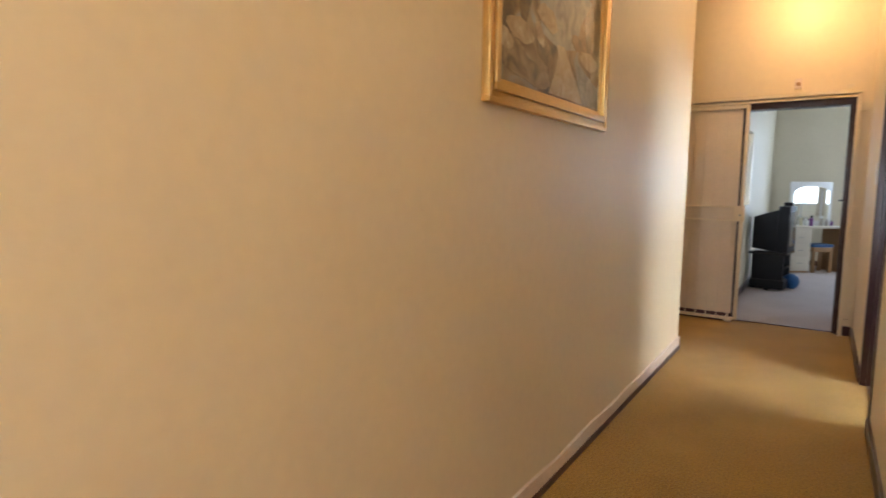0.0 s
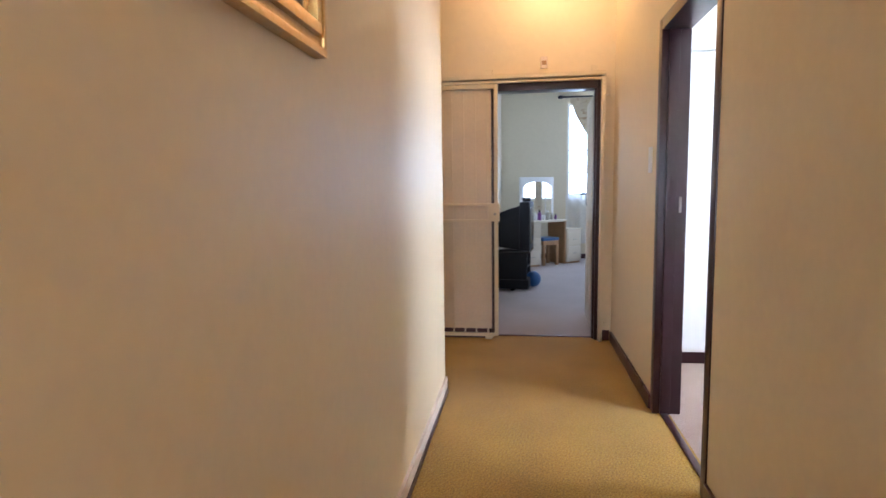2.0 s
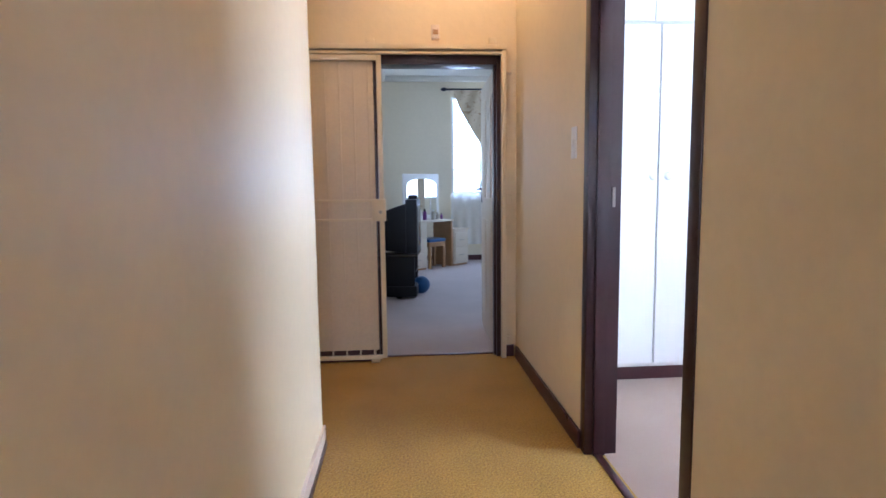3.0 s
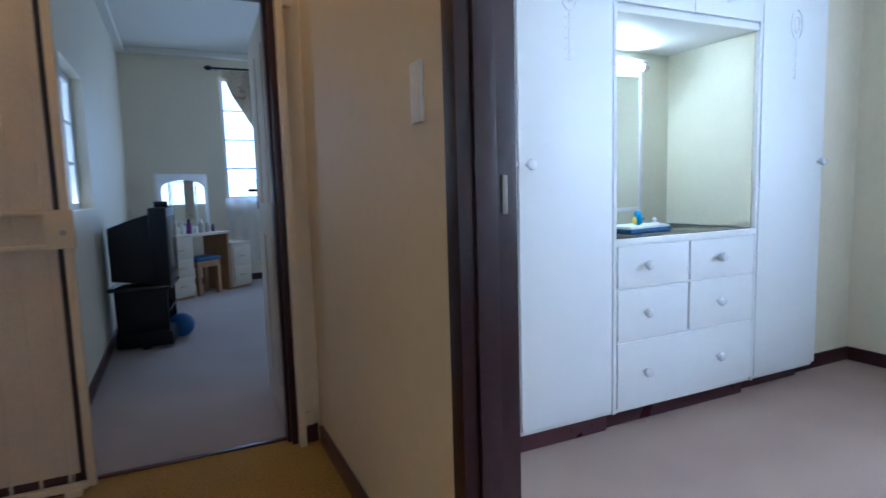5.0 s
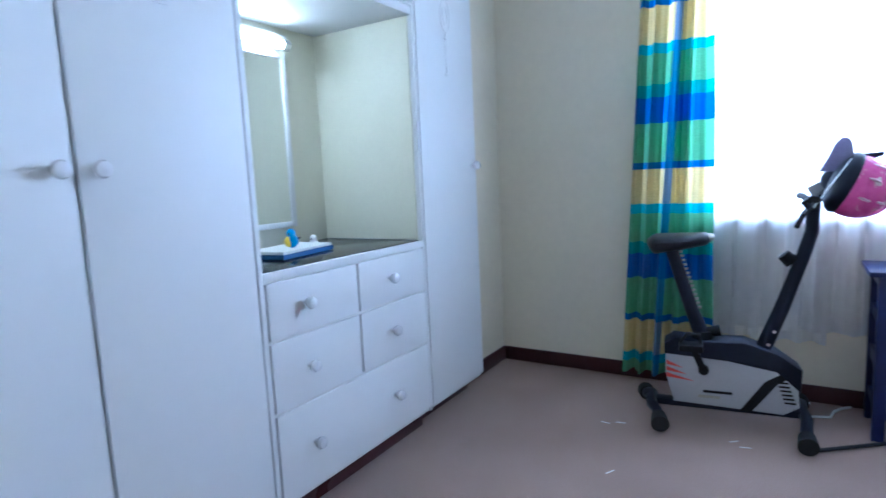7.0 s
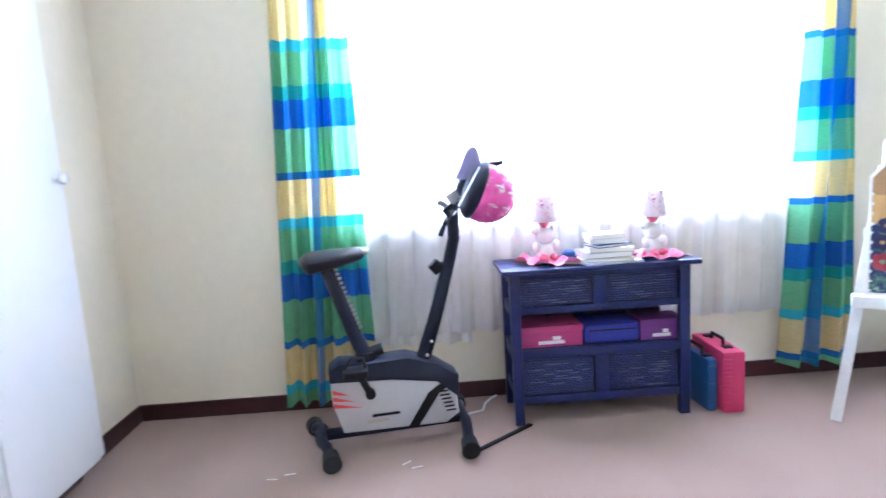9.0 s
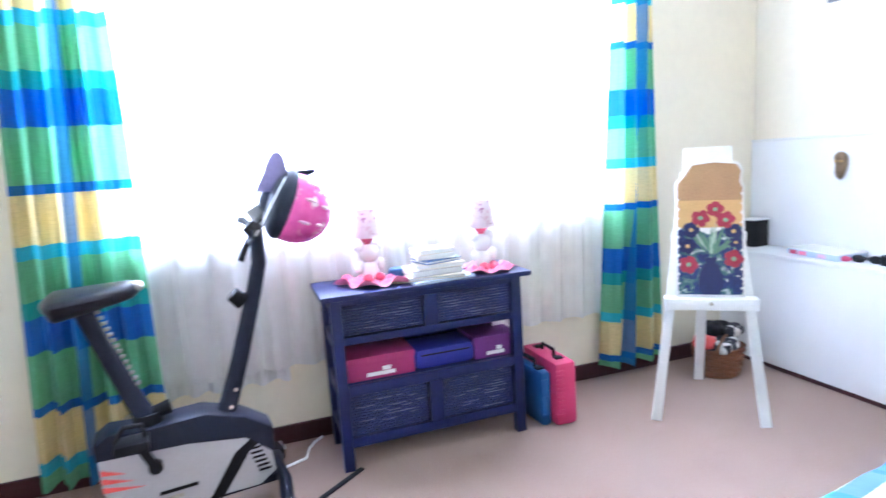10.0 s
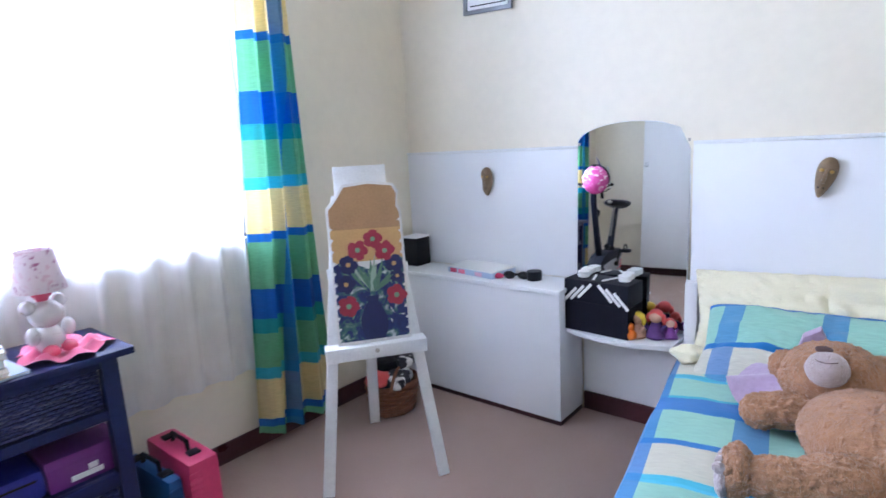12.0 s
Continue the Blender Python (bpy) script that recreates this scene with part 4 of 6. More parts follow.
# ---- bedroom: built-in wardrobe ----
KICK = 0.09


def knob(bm_parent, x, z, y=YW - 0.018):
    bm = turned(bmesh.new(), [(0.008, 0.0), (0.009, 0.012), (0.019, 0.020), (0.023, 0.030), (0.019, 0.042), (0.006, 0.047)], (x, y, z), 16, Matrix.Rotation(radians(90), 4, "X"))
    return part("knob", bm, M_ACRYLIC, bm_parent, "clear acrylic knob")


def motif(door_part, x, z):
    """A routed oval with a ladder of short bars under it."""
    bm = bmesh.new()
    n = 28
    for w, h in ((0.042, 0.075), (0.020, 0.042)):
        tube(bm, [(x + w * math.cos(2 * math.pi * i / n), YW - 0.019, z + h * math.sin(2 * math.pi * i / n)) for i in range(n + 1)], 0.0035, 6)
    for k in range(5):
        zz = z - 0.105 - 0.042 * k
        box(bm, x - 0.021, x + 0.021, YW - 0.0215, YW - 0.0175, zz - 0.003, zz + 0.003)
    box(bm, x - 0.002, x + 0.002, YW - 0.021, YW - 0.0175, z - 0.28, z - 0.08)
    return part("door_motif", bm, M_WHITE, door_part)


def wardrobe_unit(name, x0, x1, z1, doors, label, gap, setback):
    w = thing(name, (0, 0, 0), label, "wardrobe", "built-in wardrobe")
    part("carcass", boxed(x0, x1, YW, 6.262, KICK, z1, 0.002), M_WHITE_WORN, w)
    part("plinth", boxed(x0, x1, YW + setback, 6.25, 0.0, KICK - 0.002, 0.002), M_TRIM, w, "dark oxblood plinth")
    for d0, d1, kx, mx, zb in doors:
        d = part("door", boxed(d0 + gap, d1 - gap, YW - 0.018, YW - 0.002, zb, z1 - 0.006, 0.003), M_WHITE, w)
        knob(d, kx, 1.255)
        motif(d, mx, 1.965)
    return w


wardrobe_unit("wardrobe", 0.703, 1.795, 2.135, ((0.715, 1.288, 1.243, 1.03, 0.115), (1.288, 1.790, 1.335, 1.55, 0.115)), "white built-in wardrobe with two plain doors and clear knobs", 0.006, 0.03)
wardrobe_unit("wardrobe", 2.765, 3.285, 2.135, ((2.766, 3.284, 3.240, 3.02, 0.112),), "white built-in wardrobe with one plain door and a clear knob", 0.0015, 0.09)

unit = thing("dressing_unit", (0, 0, 0), "white built-in drawer unit with an open lit niche above", "drawer unit", "built-in wardrobe")
NX0, NX1, NT = 1.815, 2.748, 1.915
part("side_panel", boxed(1.796, NX0, YW - 0.012, 6.26, KICK, 2.135, 0.002), M_WHITE, unit)
part("side_panel", boxed(NX1, 2.764, YW - 0.012, 6.26, KICK, 2.135, 0.002), M_WHITE, unit)
part("niche_back", boxed(NX0, NX1, 6.235, 6.26, 0.90, NT + 0.02, 0.001), M_NICHE, unit)
part("niche_lining", boxed(NX1 - 0.006, NX1 - 0.001, YW + 0.012, 6.234, 0.918, NT - 0.001), M_NICHE, unit, "cream-painted niche side")
part("niche_lining", boxed(NX0 + 0.001, NX0 + 0.006, YW + 0.012, 6.234, 0.918, NT - 0.001), M_NICHE, unit, "cream-painted niche side")
part("niche_top", boxed(NX0, NX1, YW - 0.006, 6.235, NT, NT + 0.03, 0.002), M_WHITE, unit)
part("carcass", boxed(NX0, NX1, YW, 6.235, KICK, 0.885), M_WHITE_WORN, unit)
part("plinth", boxed(1.796, 2.764, YW + 0.052, 6.25, 0.0, KICK - 0.002, 0.002), M_TRIM, unit, "dark oxblood plinth")
part("counter_edge", boxed(NX0, NX1, YW - 0.012, YW + 0.01, 0.885, 0.913, 0.002), M_WHITE, unit)
part("counter", boxed(NX0, NX1, YW + 0.011, 6.234, 0.886, 0.916, 0.002), M_BLACK_GLOSS, unit, "black glossy counter")
NM = 2.275
for d0, d1, z0, z1, ks in ((NX0, NM, 0.686, 0.878, (1.985,)), (NM, NX1, 0.686, 0.878, (2.475,)), (NX0, NM, 0.437, 0.674, (1.985,)), (NM, NX1, 0.437, 0.674, (2.475,)), (NX0, NX1, 0.112, 0.425, (1.985, 2.475))):
    d = part("drawer_front", boxed(d0 + 0.007, d1 - 0.007, YW - 0.016, YW - 0.001, z0, z1, 0.003), M_WHITE, unit)
    for kx in ks:
        knob(d, kx, (z0 + z1) / 2 + 0.005, YW - 0.016)
for z in (0.680, 0.431):
    part("rail", boxed(NX0, NX1, YW - 0.010, YW - 0.0012, z - 0.005, z + 0.005, 0.001), M_WHITE_WORN, unit)
part("mirror_frame", box(box(box(boxed(1.93, 1.955, 6.215, 6.234, 1.0, 1.80, 0.003), 2.50, 2.528, 6.215, 6.234, 1.0, 1.80, 0.003), 1.955, 2.50, 6.215, 6.234, 1.0, 1.025, 0.003), 1.955, 2.50, 6.215, 6.234, 1.775, 1.80, 0.003), M_WHITE, unit)
part("mirror_glass", boxed(1.955, 2.50, 6.222, 6.230, 1.025, 1.775), M_MIRROR, unit)

strip = thing("strip_light", (0, 0, 0), "short fluorescent strip light glowing in the niche", "strip light")
part("base", boxed(1.98, 2.50, 6.165, 6.215, 1.825, 1.865, 0.004), M_WHITE, strip)
part("tube", rod(bmesh.new(), (2.00, 6.15, 1.815), (2.44, 6.15, 1.815), 0.019), M_TUBE, strip)
for xx in (1.985, 2.465):
    part("end_cap", rod(bmesh.new(), (xx - 0.02, 6.15, 1.815), (xx + 0.02, 6.15, 1.815), 0.026), M_CHROME, strip)

for x0, x1, n in ((0.703, 1.795, 2), (1.796, 2.764, 2), (2.765, 3.285, 1)):
    c = thing("upper_cupboard", (0, 0, 0), "white high cupboard above the built-in wardrobe", "cupboard", "high cupboards")
    zb = 2.137 if x0 < 1 or x0 > 2.7 else 1.946
    part("carcass", boxed(x0, x1, YW, 6.262, zb, 2.98, 0.002) if zb > 2 else boxed(NX0, NX1, YW, 6.262, zb, 2.98, 0.002), M_WHITE_WORN, c)
    a0, a1 = (x0, x1) if zb > 2 else (NX0, NX1)
    for k in range(n):
        w = (a1 - a0) / n
        d = part("door", boxed(a0 + k * w + 0.003, a0 + (k + 1) * w - 0.003, YW - 0.018, YW - 0.002, zb + 0.008, 2.97, 0.003), M_WHITE, c)
        if zb < 2:
            part("door_motif", tube(bmesh.new(), [(a0 + (k + 0.5) * w + 0.055 * math.cos(a), YW - 0.019, zb + 0.105 - 0.015 * math.sin(a) + 0.012 * math.cos(2 * a)) for a in [i * 0.3307 for i in range(20)]], 0.004, 6), M_WHITE, d)
structure("trim_wardrobe_top", boxed(0.703, 3.285, YW - 0.02, 6.26, 2.982, H - 0.002, 0.003), M_WHITE, "white fascia above the wardrobe", "trim")

tray = thing("picture_book", (2.20, 5.93, 0.918, 0, 0, 8), "blue and white picture book lying on the counter", "book")
part("cover", boxed(-0.16, 0.16, -0.10, 0.10, 0.0, 0.018, 0.003), M_BLUE, tray)
part("page_block", boxed(-0.155, 0.155, -0.095, 0.095, 0.0185, 0.03, 0.002), M_PAPER, tray)


def toy_bird(name, at, rz, body, belly, size, label):
    bm = bmesh.new()
    ball(bm, (0, 0, 0.45 * size), (0.42 * size, 0.36 * size, 0.45 * size), seg=16)
    ball(bm, (0.12 * size, 0, 0.95 * size), 0.30 * size, seg=16)
    n = len(bm.faces)
    ball(bm, (0.20 * size, -0.12 * size, 0.42 * size), (0.26 * size, 0.30 * size, 0.36 * size), seg=14)
    bm.faces.ensure_lookup_table()
    paint(bm, n, 1)
    n = len(bm.faces)
    rod(bm, (0.38 * size, 0, 0.93 * size), (0.58 * size, 0, 0.86 * size), 0.08 * size, 0.01 * size, 8)
    bar(bm, (-0.35 * size, 0, 0.35 * size), (-0.95 * size, 0, 0.55 * size), 0.22 * size, 0.05 * size)
    bm.faces.ensure_lookup_table()
    paint(bm, n, 2)
    return solid(name, bm, [body, belly, M_BLACK], label, "toy", pose(*at, 0, 0, rz))


M_TOYBLUE = material("toy_blue", (0.02, 0.28, 0.62), 0.5, var=0.08)
M_TOYYELLOW = material("toy_yellow", (0.85, 0.62, 0.05), 0.5, var=0.08)
toy_bird("toy_parrot", (2.17, 5.88, 0.949), 200, M_TOYBLUE, M_TOYYELLOW, 0.062, "blue and yellow toy bird on a picture book")
toy_bird("toy_bird", (2.36, 5.95, 0.917), 190, M_PAPER, M_PAPER, 0.05, "small white toy bird with a dark tail")
nail = thing("nail_polish_bottle", (1.92, 5.80, 0.9165), "small pink bottle with a dark cap", "bottle")
part("body", turned(bmesh.new(), [(0.016, 0.0), (0.017, 0.03), (0.008, 0.038)], seg=12), M_PINKGLAZE, nail)
part("cap", turned(bmesh.new(), [(0.009, 0.038), (0.008, 0.072)], seg=12), M_BLACK, nail)

# ---- bedroom: exercise bicycle ----
bike = thing("exercise_bicycle", (3.405, 4.435, 0.0, 0, 0, 8.7), "silver and black upright exercise bicycle with red flashes", "exercise bicycle")


def stabiliser(y, skew, reach):
    """A floor tube across the bicycle; reach: its share of full length."""
    bm = bmesh.new()
    tube(bm, [(-0.22 * reach, y - skew, 0.055), (-0.16 * reach, y - skew * 0.7, 0.075), (-0.07, y, 0.085), (0.07, y, 0.085), (0.16 * reach, y + skew * 0.7, 0.075), (0.22 * reach, y + skew, 0.055)], 0.024, 12)
    st = part("stabiliser", bm, M_DARKMETAL, bike)
    for sx in (-1, 1):
        part("end_cap", rod(bmesh.new(), (sx * 0.205 * reach, y + sx * skew, 0.055), (sx * (0.205 * reach + 0.07), y + sx * skew * 1.25, 0.046), 0.034, 0.040, 14), M_RUBBER, st)


stabiliser(0.322, 0.034, 0.66)
stabiliser(-0.310, -0.020, 0.92)
bm = bmesh.new()
prism(bm, [(0.225, 0.105), (-0.225, 0.090), (-0.285, 0.13), (-0.27, 0.29), (-0.12, 0.345), (0.20, 0.36), (0.262, 0.34), (0.262, 0.24)], 0, -0.062, 0.062, 0.012)
part("housing", bm, M_SILVER, bike, "silver plastic flywheel housing")
bm = bmesh.new()
prism(bm, [(0.225, 0.415), (0.268, 0.385), (0.268, 0.335), (0.0, 0.318), (-0.19, 0.285), (-0.285, 0.20), (-0.29, 0.30), (-0.20, 0.365), (-0.07, 0.41), (0.12, 0.405)], 0, -0.068, 0.068, 0.010)
part("top_cover", bm, M_DARKMETAL, bike, "dark blue-black top cover")
bm = bmesh.new()
prism(bm, [(-0.05, 0.092), (-0.095, 0.090), (-0.20, 0.235), (-0.265, 0.275), (-0.22, 0.285), (-0.15, 0.24)], 0, -0.0665, 0.0665, 0.003)
part("side_stripe", bm, M_BLACK, bike)
for k in range(6):
    part("vent_slot", boxed(-0.0645, 0.0645, -0.268 + 0.006 * k, -0.225 + 0.006 * k, 0.145 + 0.018 * k, 0.153 + 0.018 * k, 0.001), M_BLACK, bike)
for z0, l in ((0.225, 0.12), (0.255, 0.09), (0.285, 0.07)):
    bm = bmesh.new()
    prism(bm, [(0.258, z0), (0.258, z0 + 0.02), (0.258 - l, z0 - 0.012)], 0, -0.0645, 0.0645)
    part("red_flash", bm, M_RED, bike, "red decal flash")
for z0, y0, y1 in ((0.163, -0.02, 0.10), (0.138, 0.03, 0.12)):
    part("lettering_bar", boxed(-0.0642, -0.0615, y0, y1, z0, z0 + 0.012), M_BLACK if z0 > 0.15 else M_STEEL_DULL, bike)
part("main_beam", boxed(-0.03, 0.03, -0.30, 0.35, 0.07, 0.10, 0.006), M_DARKMETAL, bike)
crank = part("crank", rod(bmesh.new(), (-0.09, 0.10, 0.275), (0.09, 0.10, 0.275), 0.022), M_BLACK, bike)
part("crank_arm", bar(bmesh.new(), (-0.083, 0.10, 0.275), (-0.083, 0.155, 0.40), 0.028, 0.014, (1, 0, 0), 0.003), M_BLACK, bike)
part("crank_arm", bar(bmesh.new(), (0.083, 0.10, 0.275), (0.083, 0.045, 0.15), 0.028, 0.014, (1, 0, 0), 0.003), M_BLACK, bike)
part("pedal", box(bmesh.new(), -0.185, -0.095, 0.105, 0.205, 0.385, 0.415, 0.008), M_BLACK, bike)
part("pedal", box(bmesh.new(), 0.095, 0.185, -0.005, 0.095, 0.135, 0.165, 0.008), M_BLACK, bike)
tube_bm = tube(bmesh.new(), [(-0.14, 0.115, 0.416), (-0.14, 0.12, 0.455), (-0.14, 0.17, 0.46), (-0.14, 0.20, 0.416)], 0.008, 6)
part("pedal_strap", tube_bm, M_RUBBER, bike)
post = part("seat_post", tube(bmesh.new(), [(0, 0.10, 0.40), (0, 0.155, 0.55), (0, 0.245, 0.835)], [0.036, 0.03, 0.028], 14), M_DARKMETAL, bike)
for k in range(14):
    part("height_notch", boxed(-0.012, 0.012, 0.110 + 0.0064 * k, 0.124 + 0.0064 * k, 0.545 + 0.02 * k, 0.553 + 0.02 * k), M_STEEL_DULL, post)
part("post_collar", turned(bmesh.new(), [(0.045, 0.0), (0.048, 0.02), (0.042, 0.05)], (0, 0.105, 0.39), 16), M_BLACK, bike)
part("adjuster_knob", rod(bmesh.new(), (0, 0.10, 0.43), (0, 0.03, 0.445), 0.022, 0.026, 12), M_BLACK, bike)


def saddle(u, v):
    t = u
    y = 0.345 - 0.275 * t
    w = 0.105 * (1 - t) ** 0.7 + 0.026 + 0.02 * math.sin(math.pi * t)
    w *= min(1.0, 0.35 + 6 * t) if t < 0.12 else 1
    w *= min(1.0, 0.3 + 8 * (1 - t)) if t > 0.92 else 1
    a = 2 * math.pi * v
    z = 0.848 + 0.022 * t + 0.012 * (1 - t) + (0.030 if math.sin(a) > 0 else 0.068 * (1 - 0.6 * t)) * math.sin(a) * min(1.0, 0.25 + 7 * t, 0.4 + 6 * (1 - t))
    return (w * math.cos(a), y, z)


bm = sheet(bmesh.new(), 22, 22, saddle)
bmesh.ops.remove_doubles(bm, verts=bm.verts, dist=0.0005)
bmesh.ops.holes_fill(bm, edges=bm.edges)
part("saddle", bm, M_VINYL, bike, "black padded saddle")
part("saddle_nose", ball(bmesh.new(), (0, 0.078, 0.876), (0.027, 0.020, 0.018), seg=14), M_STEEL_DULL, bike, "pale grey saddle nose")
mast = part("mast", tube(bmesh.new(), [(0, -0.140, 0.36), (0, -0.212, 0.56), (0, -0.288, 0.80), (0, -0.315, 0.90), (0, -0.318, 1.02)], [0.034, 0.030, 0.027, 0.027, 0.027], 14), M_DARKMETAL, bike)
part("tension_knob", rod(rod(bmesh.new(), (0, -0.285, 0.775), (0, -0.24, 0.785), 0.018), (0, -0.245, 0.765), (0, -0.212, 0.800), 0.030, 0.026, 12), M_BLACK, mast)
part("console", bar(bmesh.new(), (0, -0.375, 1.10), (0, -0.300, 1.06), 0.06, 0.022, (1, 0, 0), 0.008), M_SILVER, bike)
part("console_arm", bar(bmesh.new(), (0, -0.375, 1.078), (0, -0.282, 1.005), 0.045, 0.022, (1, 0, 0), 0.006), M_BLACK, bike)
bm = bmesh.new()
for sx in (-1, 1):
    tube(bm, [(0, -0.318, 1.0), (sx * 0.09, -0.312, 1.03), (sx * 0.15, -0.300, 1.045), (sx * 0.175, -0.292, 1.045)], 0.014, 10)
part("handlebar", bm, M_RUBBER, bike)
for k in (0, 1):
    part("bolt", rod(bmesh.new(), (-0.036, -0.160 - 0.022 * k, 0.40 + 0.06 * k), (-0.028, -0.160 - 0.022 * k, 0.40 + 0.06 * k), 0.008, seg=8), M_CHROME, mast)

helmet = thing("cycle_helmet", (3.40, 4.01, 1.10, 24, 0, 4), "pink patterned child's cycle helmet hung on the handlebar", "helmet")
bm = bmesh.new()
ball(bm, (0, -0.03, 0.0), (0.112, 0.135, 0.125), seg=30)
for v in list(bm.verts):
    if v.co.y > 0.0:
        v.co.y = v.co.y * 0.2
part("shell", bm, M_HELMET, helmet)
bm = bmesh.new()
ball(bm, (0, 0.012, 0.0), (0.115, 0.055, 0.128), seg=26)
part("liner", bm, M_DARKMETAL, helmet, "dark padded liner")
for a in (-1.2, -0.6, 0.0, 0.6, 1.2, 1.9, -1.9):
    for yy, ll in ((-0.06, 0.030), (-0.115, 0.020)):
        k = 0.97 if yy > -0.1 else 0.78
        part("vent", ball(bmesh.new(), (0.108 * math.sin(a) * k, yy, 0.120 * math.cos(a) * k), (0.016, ll * 0.8, 0.006), seg=10), M_PINKDARK, helmet)
for sx in (-1, 1):
    part("strap", bar(bmesh.new(), (sx * 0.095, 0.045, 0.09), (sx * 0.085, 0.075, -0.13), 0.016, 0.003, (0, 1, 0)), M_PAPER if sx < 0 else M_BLACK, helmet, "white webbing strap" if sx < 0 else "")
part("chin_strap", tube(bmesh.new(), [(-0.085, 0.075, -0.13), (-0.04, 0.085, -0.165), (0.03, 0.085, -0.165), (0.085, 0.075, -0.13)], 0.005, 6), M_BLACK, helmet)
part("buckle", boxed(-0.012, 0.012, 0.075, 0.095, -0.235, -0.16, 0.003), M_BLACK, helmet)
M_CAPGREY = material("grey_lilac_cloth", (0.24, 0.22, 0.30), 0.85, var=0.1, bump=0.3)
cap = thing("sun_cap", (3.40, 4.028, 1.172, 0, 0, 68), "grey-lilac peaked cloth cap tucked behind the helmet", "cap")


def peak(u, v):
    a = -1.2 + 2.4 * u
    h = 0.135 * v * math.cos(a * 0.95) ** 0.6
    return (0.075 * math.sin(a) * (1 - 0.45 * v), 0.028 - 0.035 * v + 0.035 * (1 - math.cos(a)), -0.02 + h)


part("peak", sheet(bmesh.new(), 16, 10, peak, 0.006), M_CAPGREY, cap)
bm = ball(bmesh.new(), (0, 0.0, -0.05), (0.080, 0.034, 0.070), Matrix.Rotation(radians(24), 4, "X"), 22)
for v in bm.verts:
    v.co *= 1 + 0.05 * noise.noise(v.co * 25)
part("crown", bm, M_DARKMETAL, cap)
part("back_strap", tube(bmesh.new(), [(0.0, 0.0, 0.115), (0.0, -0.035, 0.135), (0.0, -0.055, 0.150)], [0.014, 0.011, 0.008], 8), M_DARKMETAL, helmet)

# ---- bedroom: blue cabinet ----
CX0, CX1, CY0, CY1, CH = 3.475, 3.775, 3.065, 3.885, 0.735
cab = thing("basket_cabinet", (0, 0, 0), "navy painted wooden cabinet with woven basket drawers and an open shelf", "cabinet")
part("top", boxed(CX0 - 0.03, CX1 + 0.01, CY0 - 0.04, CY1 + 0.035, CH - 0.022, CH, 0.005), M_NAVY, cab)
for xx in (CX0, CX1 - 0.04):
    for yy in (CY0, CY1 - 0.045):
        part("leg", boxed(xx, xx + 0.04, yy, yy + 0.045, 0.0, CH - 0.023, 0.003), M_NAVY, cab)
for z0, z1 in ((0.095, 0.135), (0.315, 0.355), (0.525, 0.555), (0.685, 0.7115)):
    part("front_rail", boxed(CX0 + 0.006, CX0 + 0.028, CY0 + 0.045, CY1 - 0.045, z0, z1, 0.002), M_NAVY, cab)
for z0, z1 in ((0.11, 0.13), (0.335, 0.352), (0.53, 0.548)):
    part("shelf", boxed(CX0 + 0.029, CX1 - 0.005, CY0 + 0.012, CY1 - 0.012, z0, z1, 0.002), M_NAVY, cab)
for yy in (CY0 + 0.008, CY1 - 0.02):
    for z0, z1 in ((0.12, 0.16), (0.30, 0.36), (0.50, 0.55), (0.66, 0.71)):
        part("side_rail", boxed(CX0 + 0.041, CX1 - 0.041, yy, yy + 0.012, z0, z1, 0.002), M_NAVY, cab)
part("back_panel", boxed(CX1 - 0.012, CX1 - 0.004, CY0 + 0.045, CY1 - 0.045, 0.36, 0.52), M_NAVY, cab)
CM = (CY0 + CY1) / 2
for z0, z1 in ((0.136, 0.314), (0.556, 0.684)):
    part("mullion", boxed(CX0 + 0.006, CX0 + 0.028, CM - 0.03, CM + 0.03, z0, z1, 0.002), M_NAVY, cab)
    for y0, y1 in ((CY0 + 0.048, CM - 0.033), (CM + 0.033, CY1 - 0.048)):
        bk = part("basket_drawer", boxed(CX0 + 0.026, CX1 - 0.03, y0, y1, z0 + 0.002, z1 - 0.004, 0.004), M_NAVY_WEAVE, cab, "dark blue woven basket drawer")
        rows = int((z1 - z0) / 0.0118)
        for k in range(rows):
            zc = z0 + 0.009 + k * 0.0118
            n = 26
            pts = [(CX0 + 0.021 + 0.0022 * math.cos(math.pi * (i + k)), y0 + 0.004 + (y1 - y0 - 0.008) * i / n, zc + 0.0012 * math.sin(1.7 * i + k)) for i in range(n + 1)]
            part("cane", tube(bmesh.new(), pts, 0.0052, 5), M_NAVY_WEAVE, bk)
        # Pale strips paint in the light slits between canes, along with worn reeds.
        reed = random.Random(int(1000 * y0 + 10 * z0))
        for k in range(16):
            zc, ya = z0 + 0.015 + 0.0118 * reed.randrange(rows - 1), reed.uniform(y0 + 0.01, y1 - 0.09)
            ln = reed.uniform(0.02, 0.075)
            part("reed_slit_strip", tube(bmesh.new(), [(CX0 + 0.0155, ya + ln * i / 4, zc + 0.001 * math.sin(2 * i)) for i in range(5)], 0.0016, 4), M_PALE_REED, bk, "short pale strip for worn reeds and light slits in the weave")


